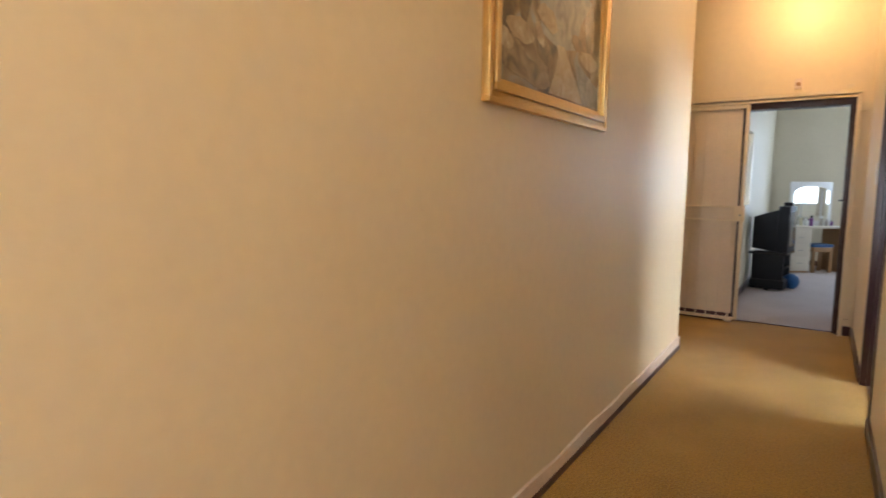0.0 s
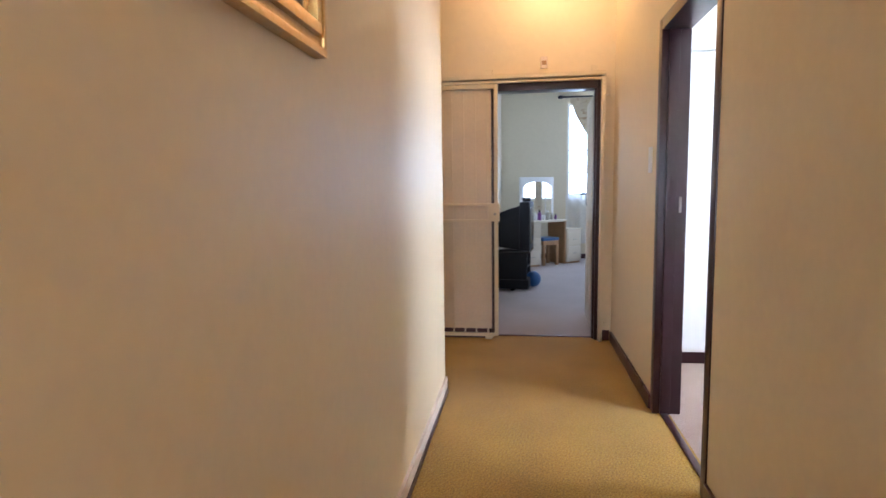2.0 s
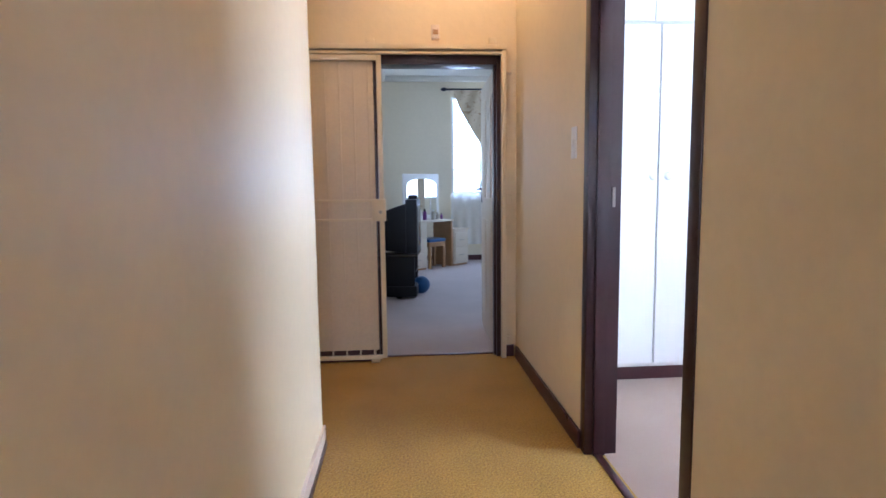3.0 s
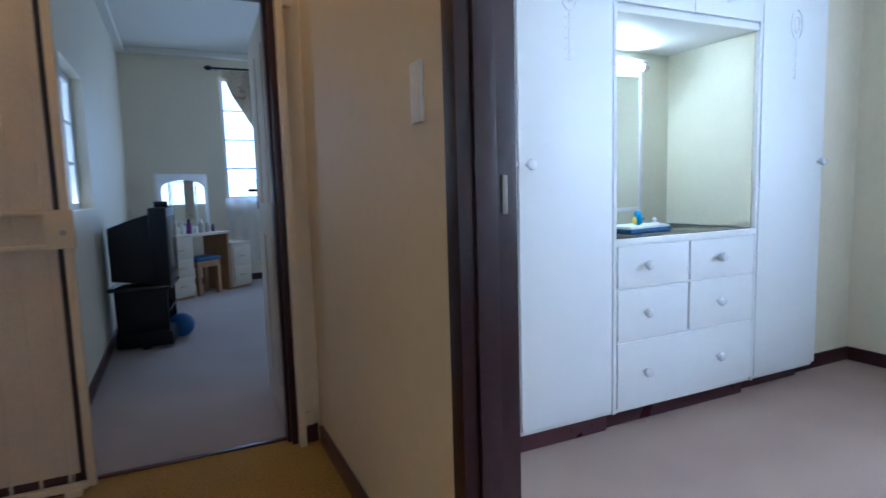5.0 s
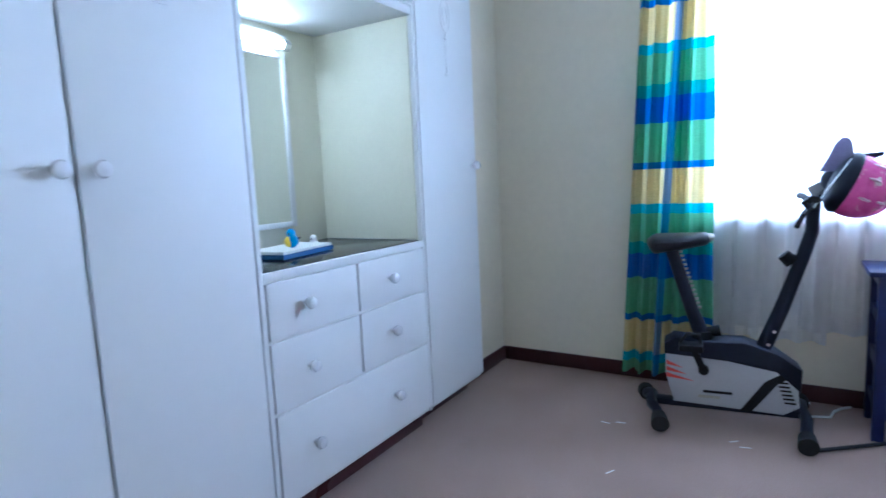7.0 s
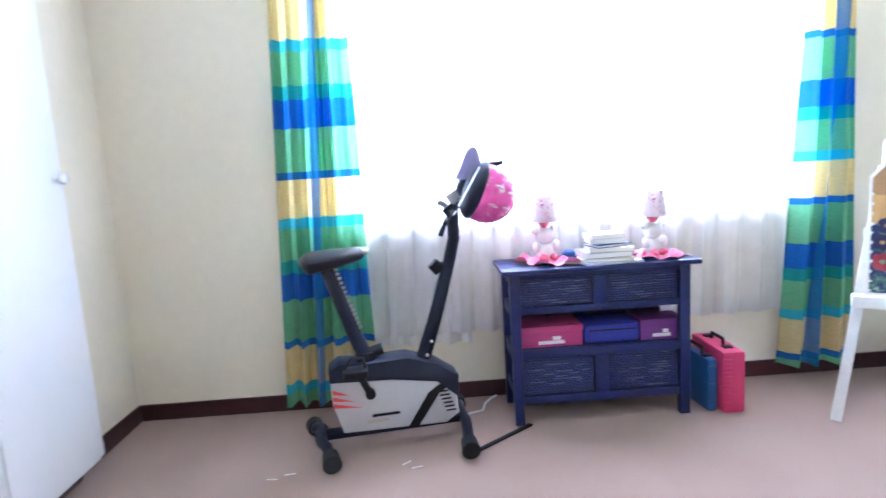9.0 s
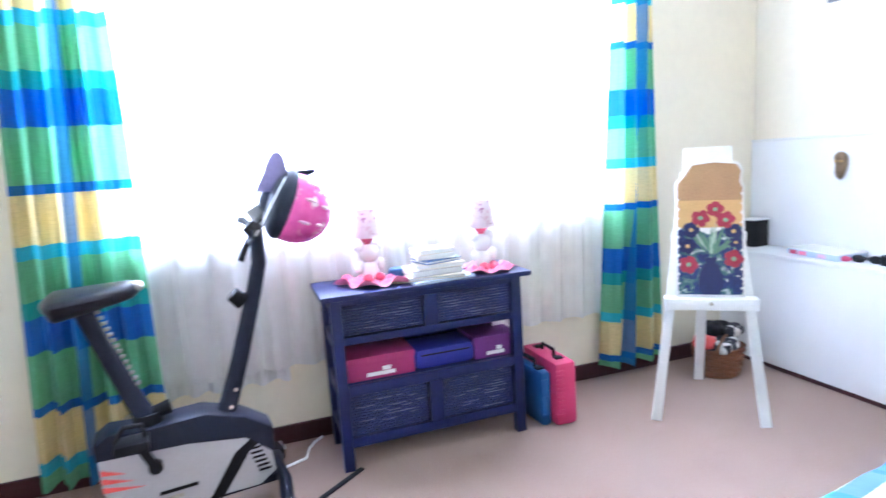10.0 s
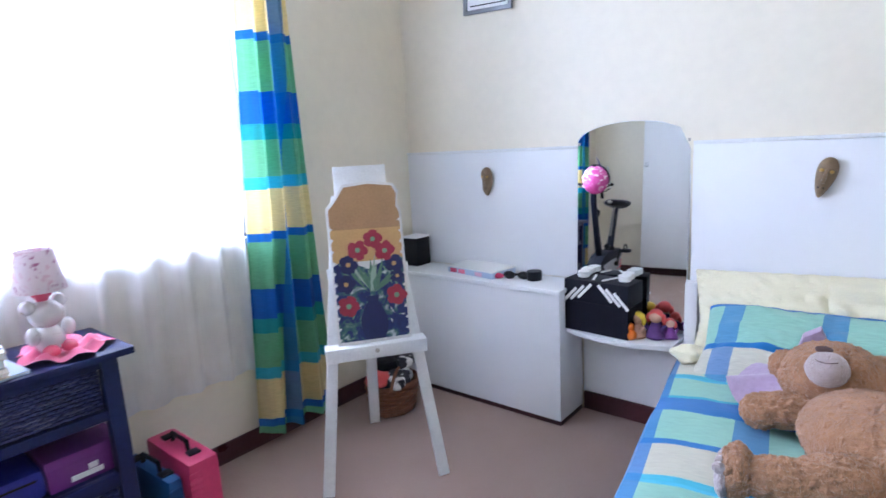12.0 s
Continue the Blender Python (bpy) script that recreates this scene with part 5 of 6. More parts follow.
def carton(name, y0, y1, h, mat, label, strip_mat):
    c = thing(name, (CX0 + 0.15, (y0 + y1) / 2, 0.353), label, "box", "boxes on the cabinet shelf")
    w = (y1 - y0) / 2
    part("body", boxed(-0.10, 0.10, -w, w, 0.0, h * 0.72, 0.003), mat, c)
    part("lid", boxed(-0.105, 0.105, -w - 0.003, w + 0.003, h * 0.72, h, 0.003), mat, c)
    part("label_strip", boxed(-0.1025, -0.1003, -w * 0.40, w * 0.45, h * 0.14, h * 0.30), strip_mat, c)
    part("label_bar", boxed(-0.1025, -0.1003, -w * 0.28, -w * 0.02, h * 0.33, h * 0.50), strip_mat, c)
    return c


carton("card_box", 3.550, 3.832, 0.098, M_MAGENTA, "magenta cardboard box with a white label", M_PAPER)
carton("card_box", 3.075, 3.275, 0.098, M_PURPLE, "purple cardboard box with a white label", M_PAPER)
pouch = thing("storage_case", (CX0 + 0.14, 3.412, 0.353), "soft royal blue zipped storage case", "case", "boxes on the cabinet shelf")
part("body", boxed(-0.10, 0.10, -0.135, 0.135, 0.0, 0.092, 0.03), M_ROYAL, pouch)
part("zip", boxed(-0.103, -0.099, -0.11, 0.11, 0.062, 0.068, 0.001), M_BLACK, pouch)
lid = thing("white_card", (CX0 + 0.2, 3.08, 0.353), "white sheet of card standing on the shelf", "card")
part("sheet", boxed(-0.02, -0.015, -0.012, 0.05, 0.0, 0.155, 0.001), M_PAPER, lid)


def figure_lamp(at, rz):
    l = thing("table_lamp", (*at, 0, 0, rz), "white ceramic animal-figure table lamp with a pink printed shade", "table lamp", "pair of figure lamps")
    bm = bmesh.new()
    ball(bm, (0, 0, 0.043), (0.040, 0.038, 0.043), seg=22)
    ball(bm, (0, -0.004, 0.117), (0.045, 0.040, 0.040), seg=22)
    for sx in (-1, 1):
        ball(bm, (sx * 0.045, 0, 0.145), 0.020, seg=12)
        ball(bm, (sx * 0.052, -0.012, 0.065), (0.018, 0.018, 0.026), seg=12)
    part("body", bm, M_CERAMIC, l)
    bm = bmesh.new()
    for sx in (-1, 1):
        ball(bm, (sx * 0.026, -0.038, 0.018), (0.021, 0.024, 0.017), seg=12)
    part("feet", bm, M_PINKGLAZE, l, "pink glazed feet")
    part("neck", turned(bmesh.new(), [(0.012, 0.148), (0.016, 0.160), (0.034, 0.186), (0.010, 0.19)], seg=16), M_PINKGLAZE, l)
    part("shade", turned(bmesh.new(), [(0.066, 0.185), (0.048, 0.300), (0.0465, 0.300), (0.064, 0.186)], seg=28), M_LAMPSHADE, l, "pink printed cone shade")
    return l


figure_lamp((3.635, 3.685, CH + 0.008), -75)
figure_lamp((3.575, 3.195, CH + 0.008), -70)


def rumpled(name, at, rz, wx, wy, mat, label, seed):
    rnd = random.Random(seed)
    ph = [rnd.uniform(0, 6) for _ in range(6)]

    def f(u, v):
        a = 2 * math.pi * v
        rr = u * (1 + 0.10 * math.sin(5 * a + ph[0]) + 0.06 * math.sin(11 * a + ph[1]))
        z = 0.004 + 0.019 * u * (1 + math.sin(7 * a + ph[2])) * (0.4 + 0.6 * math.sin(6 * u + ph[3]) ** 2)
        return (wx * rr * math.cos(a), wy * rr * math.sin(a), z)
    bm = sheet(bmesh.new(), 14, 72, f)
    bmesh.ops.remove_doubles(bm, verts=bm.verts, dist=0.0004)
    return solid(name, bm, mat, label, "cloth", pose(*at, 0, 0, rz))


rumpled("cloth_mat", (3.60, 3.665, CH), 75, 0.155, 0.115, M_PINKCLOTH, "rumpled pink cloth under a table lamp", 1)
rumpled("cloth_mat", (3.575, 3.165, CH), 20, 0.115, 0.115, M_PINKCLOTH, "rumpled pink cloth under a table lamp", 2)


def stack(at, rz, specs):
    z = at[2]
    for w, d, h, cover, off, lab in specs:
        b = thing("book", (at[0] + off[0], at[1] + off[1], z, 0, 0, rz + off[2]), lab, "book", "stack of books on the cabinet")
        part("back_cover", boxed(-w / 2, w / 2, -d / 2, d / 2, 0, 0.003, 0.001), cover, b)
        part("page_block", boxed(-w / 2 + 0.003, w / 2 - 0.004, -d / 2 + 0.004, d / 2 - 0.004, 0.003, h - 0.003, 0.001), M_PAPER, b)
        part("front_cover", boxed(-w / 2, w / 2, -d / 2, d / 2, h - 0.003, h, 0.001), cover, b)
        z += h + 0.0005


M_PALEBLUE = material("pale_blue_cover", (0.45, 0.55, 0.70), 0.4, var=0.06)
M_OLDCOVER = material("worn_grey_cover", (0.42, 0.40, 0.40), 0.5, var=0.12, scale=20)
M_CREAMCOVER = material("cream_paper_cover", (0.70, 0.62, 0.50), 0.5, var=0.08, scale=20)
stack((3.555, 3.42, CH), 90, [(0.27, 0.20, 0.010, M_PALEBLUE, (0.0, 0.0, 6), "thin pale magazine at the foot of a stack"), (0.24, 0.18, 0.014, M_CREAMCOVER, (0.0, 0.01, -8), "thin cream book in a stack"), (0.22, 0.17, 0.026, M_OLDCOVER, (0.01, 0.015, 3), "thick worn grey book in a stack"), (0.20, 0.15, 0.020, M_CREAMCOVER, (0.0, -0.01, -5), "cream paperback in a stack"), (0.17, 0.13, 0.014, M_BLUE, (0.0, -0.005, 14), "thin blue paperback in a stack"), (0.16, 0.12, 0.020, M_PAPER, (0.015, 0.005, -3), "white book in a stack"), (0.16, 0.11, 0.022, M_CREAMCOVER, (0.01, 0.010, 7), "small cream book on top of a stack")])
dish = thing("trinket_tin", (3.66, 3.56, CH), "small dark blue round tin", "tin")
part("body", turned(bmesh.new(), [(0.036, 0.0), (0.04, 0.01), (0.04, 0.034), (0.034, 0.042)], seg=20), M_BLUE, dish)
loose = thing("folded_leaflet", (3.565, 3.545, CH, 0, 0, 70), "pale folded leaflet lying on the cabinet", "paper")
part("sheet", boxed(-0.07, 0.07, -0.05, 0.05, 0.0, 0.006, 0.001), M_CREAMCLOTH, loose)


def carry_case(at, w, h, d, mat, label, ribs):
    c = thing("carry_case", at, label, "case")
    body = part("shell", boxed(-d, d, -w / 2, w / 2, 0.0, h, 0.018), mat, c)
    bm = bmesh.new()
    tube(bm, [(-0.055, 0, h - 0.004), (-0.05, 0, h + 0.03), (0.05, 0, h + 0.03), (0.055, 0, h - 0.004)], 0.008, 8)
    part("handle", bm, M_BLACK, c, "black carrying handle")
    for k in range(ribs):
        zc = 0.05 + k * (h - 0.09) / max(1, ribs - 1)
        part("rib", boxed(-d - 0.003, -d + 0.002, w / 2 - 0.04, w / 2 + 0.003, zc - 0.008, zc + 0.008, 0.002), mat, body)
    for sx in (-0.09, 0.09):
        part("latch", boxed(sx - 0.018, sx + 0.018, -0.02, 0.02, h - 0.001, h + 0.007, 0.002), M_BLACK, c)
    return c


carry_case((3.60, 2.875, 0.0), 0.105, 0.295, 0.16, M_PINK, "pink hard plastic carry case standing beside the cabinet", 11)
carry_case((3.62, 2.97, 0.0, 0, 0, 4), 0.05, 0.255, 0.15, M_BLUE, "slim dark blue case behind a pink one", 3)


# ---- bedroom: easel ----
EM = Matrix.Translation((3.17, 2.32, 0.0)) @ Matrix.Rotation(math.atan2(0.38, 0.28) + math.pi, 4, "Z")
easel = thing("easel", EM, "white painted wooden easel with a ledge and worn corners", "easel")
# local x runs from the far foot to the near one, local y away from the room
for sx in (-1, 1):
    part("front_leg", bar(bmesh.new(), (sx * 0.222, 0, 0.0), (sx * 0.088, 0.13, 1.10), 0.042, 0.020, (0, 1, 0), 0.003), M_WHITE_WORN, easel)
part("back_leg", bar(bmesh.new(), (0.02, 0.52, 0.0), (0.0, 0.155, 1.08), 0.046, 0.020, (0, 1, 0), 0.003), M_WHITE_WORN, easel)
part("head_board", bar(bmesh.new(), (0, 0.118, 1.07), (0, 0.134, 1.205), 0.19, 0.022, (0, 1, 0), 0.004), M_WHITE_WORN, easel)
part("ledge", boxed(-0.185, 0.185, -0.005, 0.062, 0.515, 0.565, 0.004), M_WHITE_WORN, easel)
part("ledge_bolt", rod(bmesh.new(), (0.0, -0.012, 0.545), (0.0, -0.004, 0.545), 0.008, seg=10), M_STEEL_DULL, easel)
part("cross_rail", boxed(-0.15, 0.15, 0.09, 0.105, 0.80, 0.84, 0.003), M_WHITE_WORN, easel)

AM = EM @ Matrix.Translation((0.0, 0.030, 0.566)) @ Matrix.Rotation(radians(-7.0), 4, "X")
art = thing("painted_board", AM, "shaped wooden board painted with red and blue flowers in a vase", "painting")
outline = [(-0.135, 0.0), (0.135, 0.0), (0.137, 0.47), (0.125, 0.50), (0.132, 0.545), (0.115, 0.575), (0.02, 0.588), (-0.07, 0.58), (-0.10, 0.535), (-0.135, 0.50)]
M_BOARD = material("bare_plywood", (0.40, 0.23, 0.10), 0.6, var=0.15, scale=9, bump=0.1)
M_OCHRE = material("ochre_paint", (0.58, 0.35, 0.13), 0.6, var=0.12, scale=10, bump=0.2)
M_ARTBLUE = blotched("ground_of_blue_strokes", [(0.015, 0.02, 0.09), (0.02, 0.03, 0.14), (0.05, 0.14, 0.12), (0.55, 0.58, 0.56)], 22, 0.55, (0.30, 0.48, 0.58, 0.70))
M_ARTRED = material("red_paint", (0.33, 0.022, 0.045), 0.5, var=0.25, scale=30, bump=0.3)
M_ARTNAVY = material("navy_paint", (0.015, 0.018, 0.085), 0.5, var=0.2, scale=30, bump=0.3)
M_ARTGREEN = material("leaf_green_paint", (0.20, 0.36, 0.20), 0.5, var=0.25, scale=30, bump=0.3)
M_ARTLEAF = material("sage_leaf_paint", (0.10, 0.21, 0.13), 0.5, var=0.3, scale=40, bump=0.3)
M_ARTPALE = material("pale_leaf_paint", (0.34, 0.44, 0.32), 0.5, var=0.2, scale=40, bump=0.3)
M_ARTWHITE = material("white_edge_paint", (0.72, 0.70, 0.66), 0.6, var=0.1)
board = part("board", prism(bmesh.new(), outline, 1, -0.006, 0.006, 0.002), M_ARTWHITE, art, "white-edged board")


def dab(name, pts, mat, depth):
    return part(name, prism(bmesh.new(), pts, 1, -0.006 - depth, -0.0062), mat, board)


dab("bare_wood", [p for p in [(-0.127, 0.40), (0.127, 0.40), (0.128, 0.466), (0.117, 0.492), (0.123, 0.537), (0.107, 0.566), (0.02, 0.578), (-0.066, 0.57), (-0.094, 0.527), (-0.127, 0.49)]], M_BOARD, 0.0008)
dab("ochre_sky", [(-0.127, 0.30), (0.127, 0.30), (0.127, 0.415), (-0.127, 0.42)], M_OCHRE, 0.0012)
dab("blue_ground", [(-0.127, 0.012), (0.127, 0.012), (0.127, 0.30), (0.10, 0.315), (0.0, 0.27), (-0.09, 0.31), (-0.127, 0.29)], M_ARTBLUE, 0.0016)


def flower(cx, cz, r, mat, seed):
    rnd = random.Random(seed)
    bm = bmesh.new()
    for k in range(5):
        a = k * 1.257 + rnd.uniform(-0.2, 0.2)
        px, pz = cx + 0.55 * r * math.cos(a), cz + 0.55 * r * math.sin(a)
        prism(bm, [(px + 0.52 * r * math.cos(t) * rnd.uniform(0.85, 1.1), pz + 0.52 * r * math.sin(t) * rnd.uniform(0.85, 1.1)) for t in [i * 0.698 for i in range(9)]], 1, -0.0092 - 0.0003 * k, -0.0064)
    f = part("painted_flower", bm, mat, board)
    part("flower_eye", prism(bmesh.new(), [(cx + 0.26 * r * math.cos(t), cz + 0.26 * r * math.sin(t)) for t in [i * 0.785 for i in range(8)]], 1, -0.0118, -0.0110), M_OCHRE if mat is not M_ARTRED else M_ARTGREEN, board)


for i, (cx, cz, r, mt) in enumerate(((0.022, 0.378, 0.034, M_ARTRED), (-0.036, 0.342, 0.036, M_ARTRED), (0.062, 0.332, 0.036, M_ARTRED), (-0.074, 0.292, 0.034, M_ARTNAVY), (0.092, 0.282, 0.034, M_ARTNAVY), (-0.088, 0.222, 0.034, M_ARTNAVY), (0.10, 0.235, 0.026, M_ARTNAVY), (-0.085, 0.142, 0.038, M_ARTRED), (0.092, 0.165, 0.038, M_ARTRED))):
    flower(cx, cz, r, mt, i)
rnd = random.Random(6)
for k in range(26):
    a = radians(90 + rnd.uniform(-58, 58))
    l = rnd.uniform(0.07, 0.14)
    x0, z0 = 0.005 + rnd.uniform(-0.015, 0.015), 0.185
    x1, z1 = x0 + l * math.cos(a), z0 + l * math.sin(a)
    dab("painted_leaf", [(x0, z0), ((x0 + x1) / 2 + 0.008, (z0 + z1) / 2), (x1, z1), ((x0 + x1) / 2 - 0.008, (z0 + z1) / 2)], M_ARTLEAF if k % 5 else M_ARTPALE, 0.0026 + 0.00007 * k)
for k in range(44):
    cx, cz, a = rnd.uniform(-0.115, 0.115), rnd.uniform(0.02, 0.27), rnd.uniform(0, 3.1)
    l, w = rnd.uniform(0.006, 0.018), rnd.uniform(0.0015, 0.0035)
    c, n = math.cos(a), math.sin(a)
    dab("brush_stroke", [(cx - l * c, cz - l * n), (cx - w * n, cz + w * c), (cx + l * c, cz + l * n), (cx + w * n, cz - w * c)], (M_ARTWHITE, M_ARTGREEN, M_ARTGREEN, M_ARTNAVY)[k % 4], 0.0019 + 0.00001 * k)
for k in range(26):
    z = 0.02 + 0.02 * k
    x = (0.127 if k % 2 else -0.127) * rnd.uniform(0.97, 1.0)
    if z < 0.46:
        dab("bare_chip", [(x - 0.008, z), (x, z + rnd.uniform(0.005, 0.012)), (x + 0.008, z + 0.004), (x, z - 0.006)], M_ARTWHITE, 0.0023 + 0.00001 * k)
dab("painted_vase", [(-0.030, 0.012), (0.036, 0.012), (0.052, 0.05), (0.052, 0.09), (0.034, 0.13), (0.022, 0.15), (0.028, 0.172), (-0.022, 0.172), (-0.016, 0.15), (-0.030, 0.13), (-0.046, 0.09), (-0.046, 0.05)], M_ARTNAVY, 0.0048)

# ---- basket of clothes behind the easel ----
basket = thing("wicker_basket", (3.60, 1.845, 0.0), "brown wicker basket heaped with folded clothes", "basket")
bm = bmesh.new()
for k in range(11):
    z = 0.012 + 0.014 * k
    r = 0.092 + 0.0022 * k
    tube(bm, [((r + 0.004 * math.cos(9 * a + 3.14 * k)) * math.cos(a), (r + 0.02 + 0.004 * math.cos(9 * a + 3.14 * k)) * math.sin(a), z) for a in [i * math.pi / 36 for i in range(73)]], 0.0085, 6)
part("weave", bm, M_WICKER, basket)
part("base", turned(bmesh.new(), [(0.095, 0.0), (0.095, 0.014)], seg=30), M_WICKER, basket)
part("handle", tube(bmesh.new(), [(-0.13 * math.cos(a) * 0.6 - 0.05, 0.13 * math.cos(a), 0.17 + 0.05 * math.sin(a)) for a in [i * math.pi / 12 for i in range(13)]], 0.008, 8), M_WICKER, basket)
M_PRINT = blotched("black_white_print", [(0.02, 0.02, 0.03), (0.04, 0.04, 0.05), (0.75, 0.72, 0.68)], 14, 0.85, (0.35, 0.52, 0.56))
for i, (dx, dy, dz, rx, ry, rz, mt, lab) in enumerate(((-0.02, 0.03, 0.19, 0.10, 0.09, 0.05, M_PRINT, "rumpled black and white cloth in the basket"), (0.02, -0.05, 0.185, 0.09, 0.07, 0.055, M_PAPER, "rumpled white cloth in the basket"), (0.0, 0.10, 0.20, 0.07, 0.06, 0.05, M_RED, "red cloth in the basket"), (0.03, 0.0, 0.255, 0.08, 0.10, 0.045, M_BLACK, "dark clothing heaped in the basket"), (-0.03, -0.08, 0.25, 0.05, 0.06, 0.045, M_PRINT, "printed cloth draped over the basket"), (0.0, 0.11, 0.135, 0.06, 0.03, 0.03, M_OCHRE, "ochre cloth tucked in the basket"))):
    bm = ball(bmesh.new(), (0, 0, 0), (rx, ry, rz), seg=26)
    for v in bm.verts:
        n = noise.noise(Vector((v.co.x * 22 + i * 7, v.co.y * 22, v.co.z * 30)))
        v.co *= 1 + 0.28 * n
    solid("clothing", bm, mt, lab, "clothing", pose(3.60 + 0.85 * dx, 1.845 + 0.85 * dy, dz - 0.02), group="clothes in the basket")

# ---- headboard wall unit ----
HX0, HX1 = 2.832, XW - 0.002
hb = thing("headboard_unit", (0, 0, 0), "white fitted headboard unit with low cupboard, shelf and panels", "headboard")
part("cupboard", boxed(HX0, HX1, YH + 0.02, 1.570, 0.025, 0.607, 0.003), M_WHITE, hb)
part("cupboard_top", boxed(HX0 - 0.008, HX1, YH + 0.02, 1.582, 0.608, 0.628, 0.003), M_WHITE, hb)
part("plinth", boxed(HX0 + 0.004, HX1, YH + 0.02, 1.562, 0.0, 0.024, 0.002), M_TRIM, hb, "dark oxblood plinth")
part("wall_panel", boxed(HX0 + 0.01, HX1, YH + 0.001, YH + 0.019, 0.629, 1.212, 0.002), M_WHITE, hb)
part("panel_edge", boxed(HX0 + 0.008, HX1, YH + 0.001, YH + 0.024, 1.213, 1.226, 0.002), M_WHITE_WORN, hb)
part("wall_panel", boxed(0.90, 2.366, YH + 0.001, YH + 0.019, 0.30, 1.212, 0.002), M_WHITE, hb)
part("panel_edge", boxed(0.90, 2.366, YH + 0.001, YH + 0.024, 1.213, 1.226, 0.002), M_WHITE_WORN, hb)
part("lower_panel", boxed(2.367, HX0 - 0.001, YH + 0.001, YH + 0.012, 0.09, 0.46, 0.002), M_WHITE, hb)
shelf_out = [(2.38, YH + 0.013)] + [(2.38 + (HX0 - 2.38) * i / 14, 1.475 + 0.085 * math.sin(math.pi * (0.12 + 0.76 * i / 14)) ) for i in range(15)] + [(HX0 - 0.001, YH + 0.013)]
part("shelf", prism(bmesh.new(), shelf_out, 2, 0.425, 0.445, 0.003), M_WHITE, hb)
mir = thing("arched_mirror", pose(2.607, YH + 0.030, 0.90, 2.4, 0, 5.2), "arched wall mirror between white panels above the shelf", "mirror")
mo = [(-0.231, -0.44), (0.231, -0.44)] + [(0.231 * math.cos(math.pi * i / 20), 0.335 + 0.082 * math.sin(math.pi * i / 20)) for i in range(21)]
part("backing", prism(bmesh.new(), mo, 1, -0.008, -0.001), M_WHITE, mir)
part("glass", prism(bmesh.new(), [(x * 0.985, -0.435 + (z + 0.44) * 0.992) for x, z in mo], 1, -0.0005, 0.003), M_MIRROR, mir)
for sx in (-0.222, 0.222):
    part("clip", boxed(sx - 0.005, sx + 0.005, 0.003, 0.008, 0.325, 0.337, 0.001), M_STEEL_DULL, mir)


def carving(at, rz, flip, label):
    c = thing("carved_mask", pose(*at, 0, rz, 0), label, "carving", "carved wall faces")
    bm = ball(bmesh.new(), (0, 0.015, 0), (0.038, 0.026, 0.070), seg=24)
    for v in bm.verts:
        t = (v.co.z + 0.07) / 0.14
        v.co.x *= 0.45 + 0.65 * t
        v.co.y = max(v.co.y, 0.0) * (1 + 0.25 * math.sin(9 * t))
    part("face", bm, M_MASK, c)
    for sx in (-1, 1):
        part("eye", ball(bmesh.new(), (sx * 0.015, 0.036, 0.024), (0.007, 0.006, 0.006), seg=10), M_GOLD, c)
    part("nose", bar(bmesh.new(), (0, 0.040, 0.030), (0, 0.046, -0.018), 0.011, 0.008, (0, 1, 0), 0.003), M_MASK, c)
    part("mouth", boxed(-0.010, 0.010, 0.036, 0.043, -0.036, -0.029, 0.002), M_BLACK, c)


carving((3.322, YH + 0.020, 1.072), 0, 1, "small dark carved wooden mask hung on the white panel")
carving((1.938, YH + 0.020, 1.085), -14, -1, "carved wooden mask hung askew above the bed")

wall_pic = thing("wall_picture", (3.30, YH, 1.858, 0, -2.5, 0), "small picture in a grey frame high on the wall", "picture")
for a in ((-0.135, 0.135, 0.0, 0.018), (-0.135, 0.135, 0.352, 0.37), (-0.135, -0.117, 0.018, 0.352), (0.117, 0.135, 0.018, 0.352)):
    part("frame_rail", boxed(a[0], a[1], 0.001, 0.020, a[2], a[3], 0.003), M_GREYFRAME, wall_pic)
part("print", boxed(-0.117, 0.117, 0.003, 0.008, 0.018, 0.352), M_PAPER, wall_pic)
part("inner_line", box(boxed(-0.10, 0.10, 0.0081, 0.0095, 0.034, 0.039), -0.10, -0.096, 0.0081, 0.0095, 0.039, 0.33), M_BLACK, wall_pic)

flat_box = thing("plastic_folder", (3.33, 1.435, 0.628, 0, 0, -8), "clear plastic folder of coloured papers on the shelf", "folder")
part("body", boxed(-0.15, 0.15, -0.085, 0.085, 0.0, 0.028, 0.004), M_PALEBLUE, flat_box)
part("lid", boxed(-0.152, 0.152, -0.087, 0.087, 0.0285, 0.035, 0.002), M_PAPER, flat_box)
for i in range(5):
    part("paper_edge", boxed(-0.14 + 0.057 * i, -0.095 + 0.057 * i, 0.084, 0.0865, 0.004, 0.024), (M_PALEBLUE, M_PINKDARK, M_PALEBLUE, M_PINKCLOTH, M_PINK)[i], flat_box)
pinkbit = thing("pink_purse", (3.19, 1.50, 0.628), "small pink purse on the shelf", "purse")
part("body", ball(bmesh.new(), (0, 0, 0.013), (0.035, 0.022, 0.013), seg=14), M_PINK, pinkbit)
glasses = thing("sunglasses", (3.10, 1.47, 0.628, 0, 0, 15), "dark folded sunglasses on the shelf", "sunglasses")
for sx in (-1, 1):
    part("lens", ball(bmesh.new(), (sx * 0.034, 0.012, 0.020), (0.029, 0.006, 0.019), seg=16), M_BLACK_GLOSS, glasses)
    part("temple", bar(bmesh.new(), (sx * 0.06, 0.008, 0.024), (-sx * 0.02, -0.022, 0.010), 0.006, 0.004), M_BLACK, glasses)
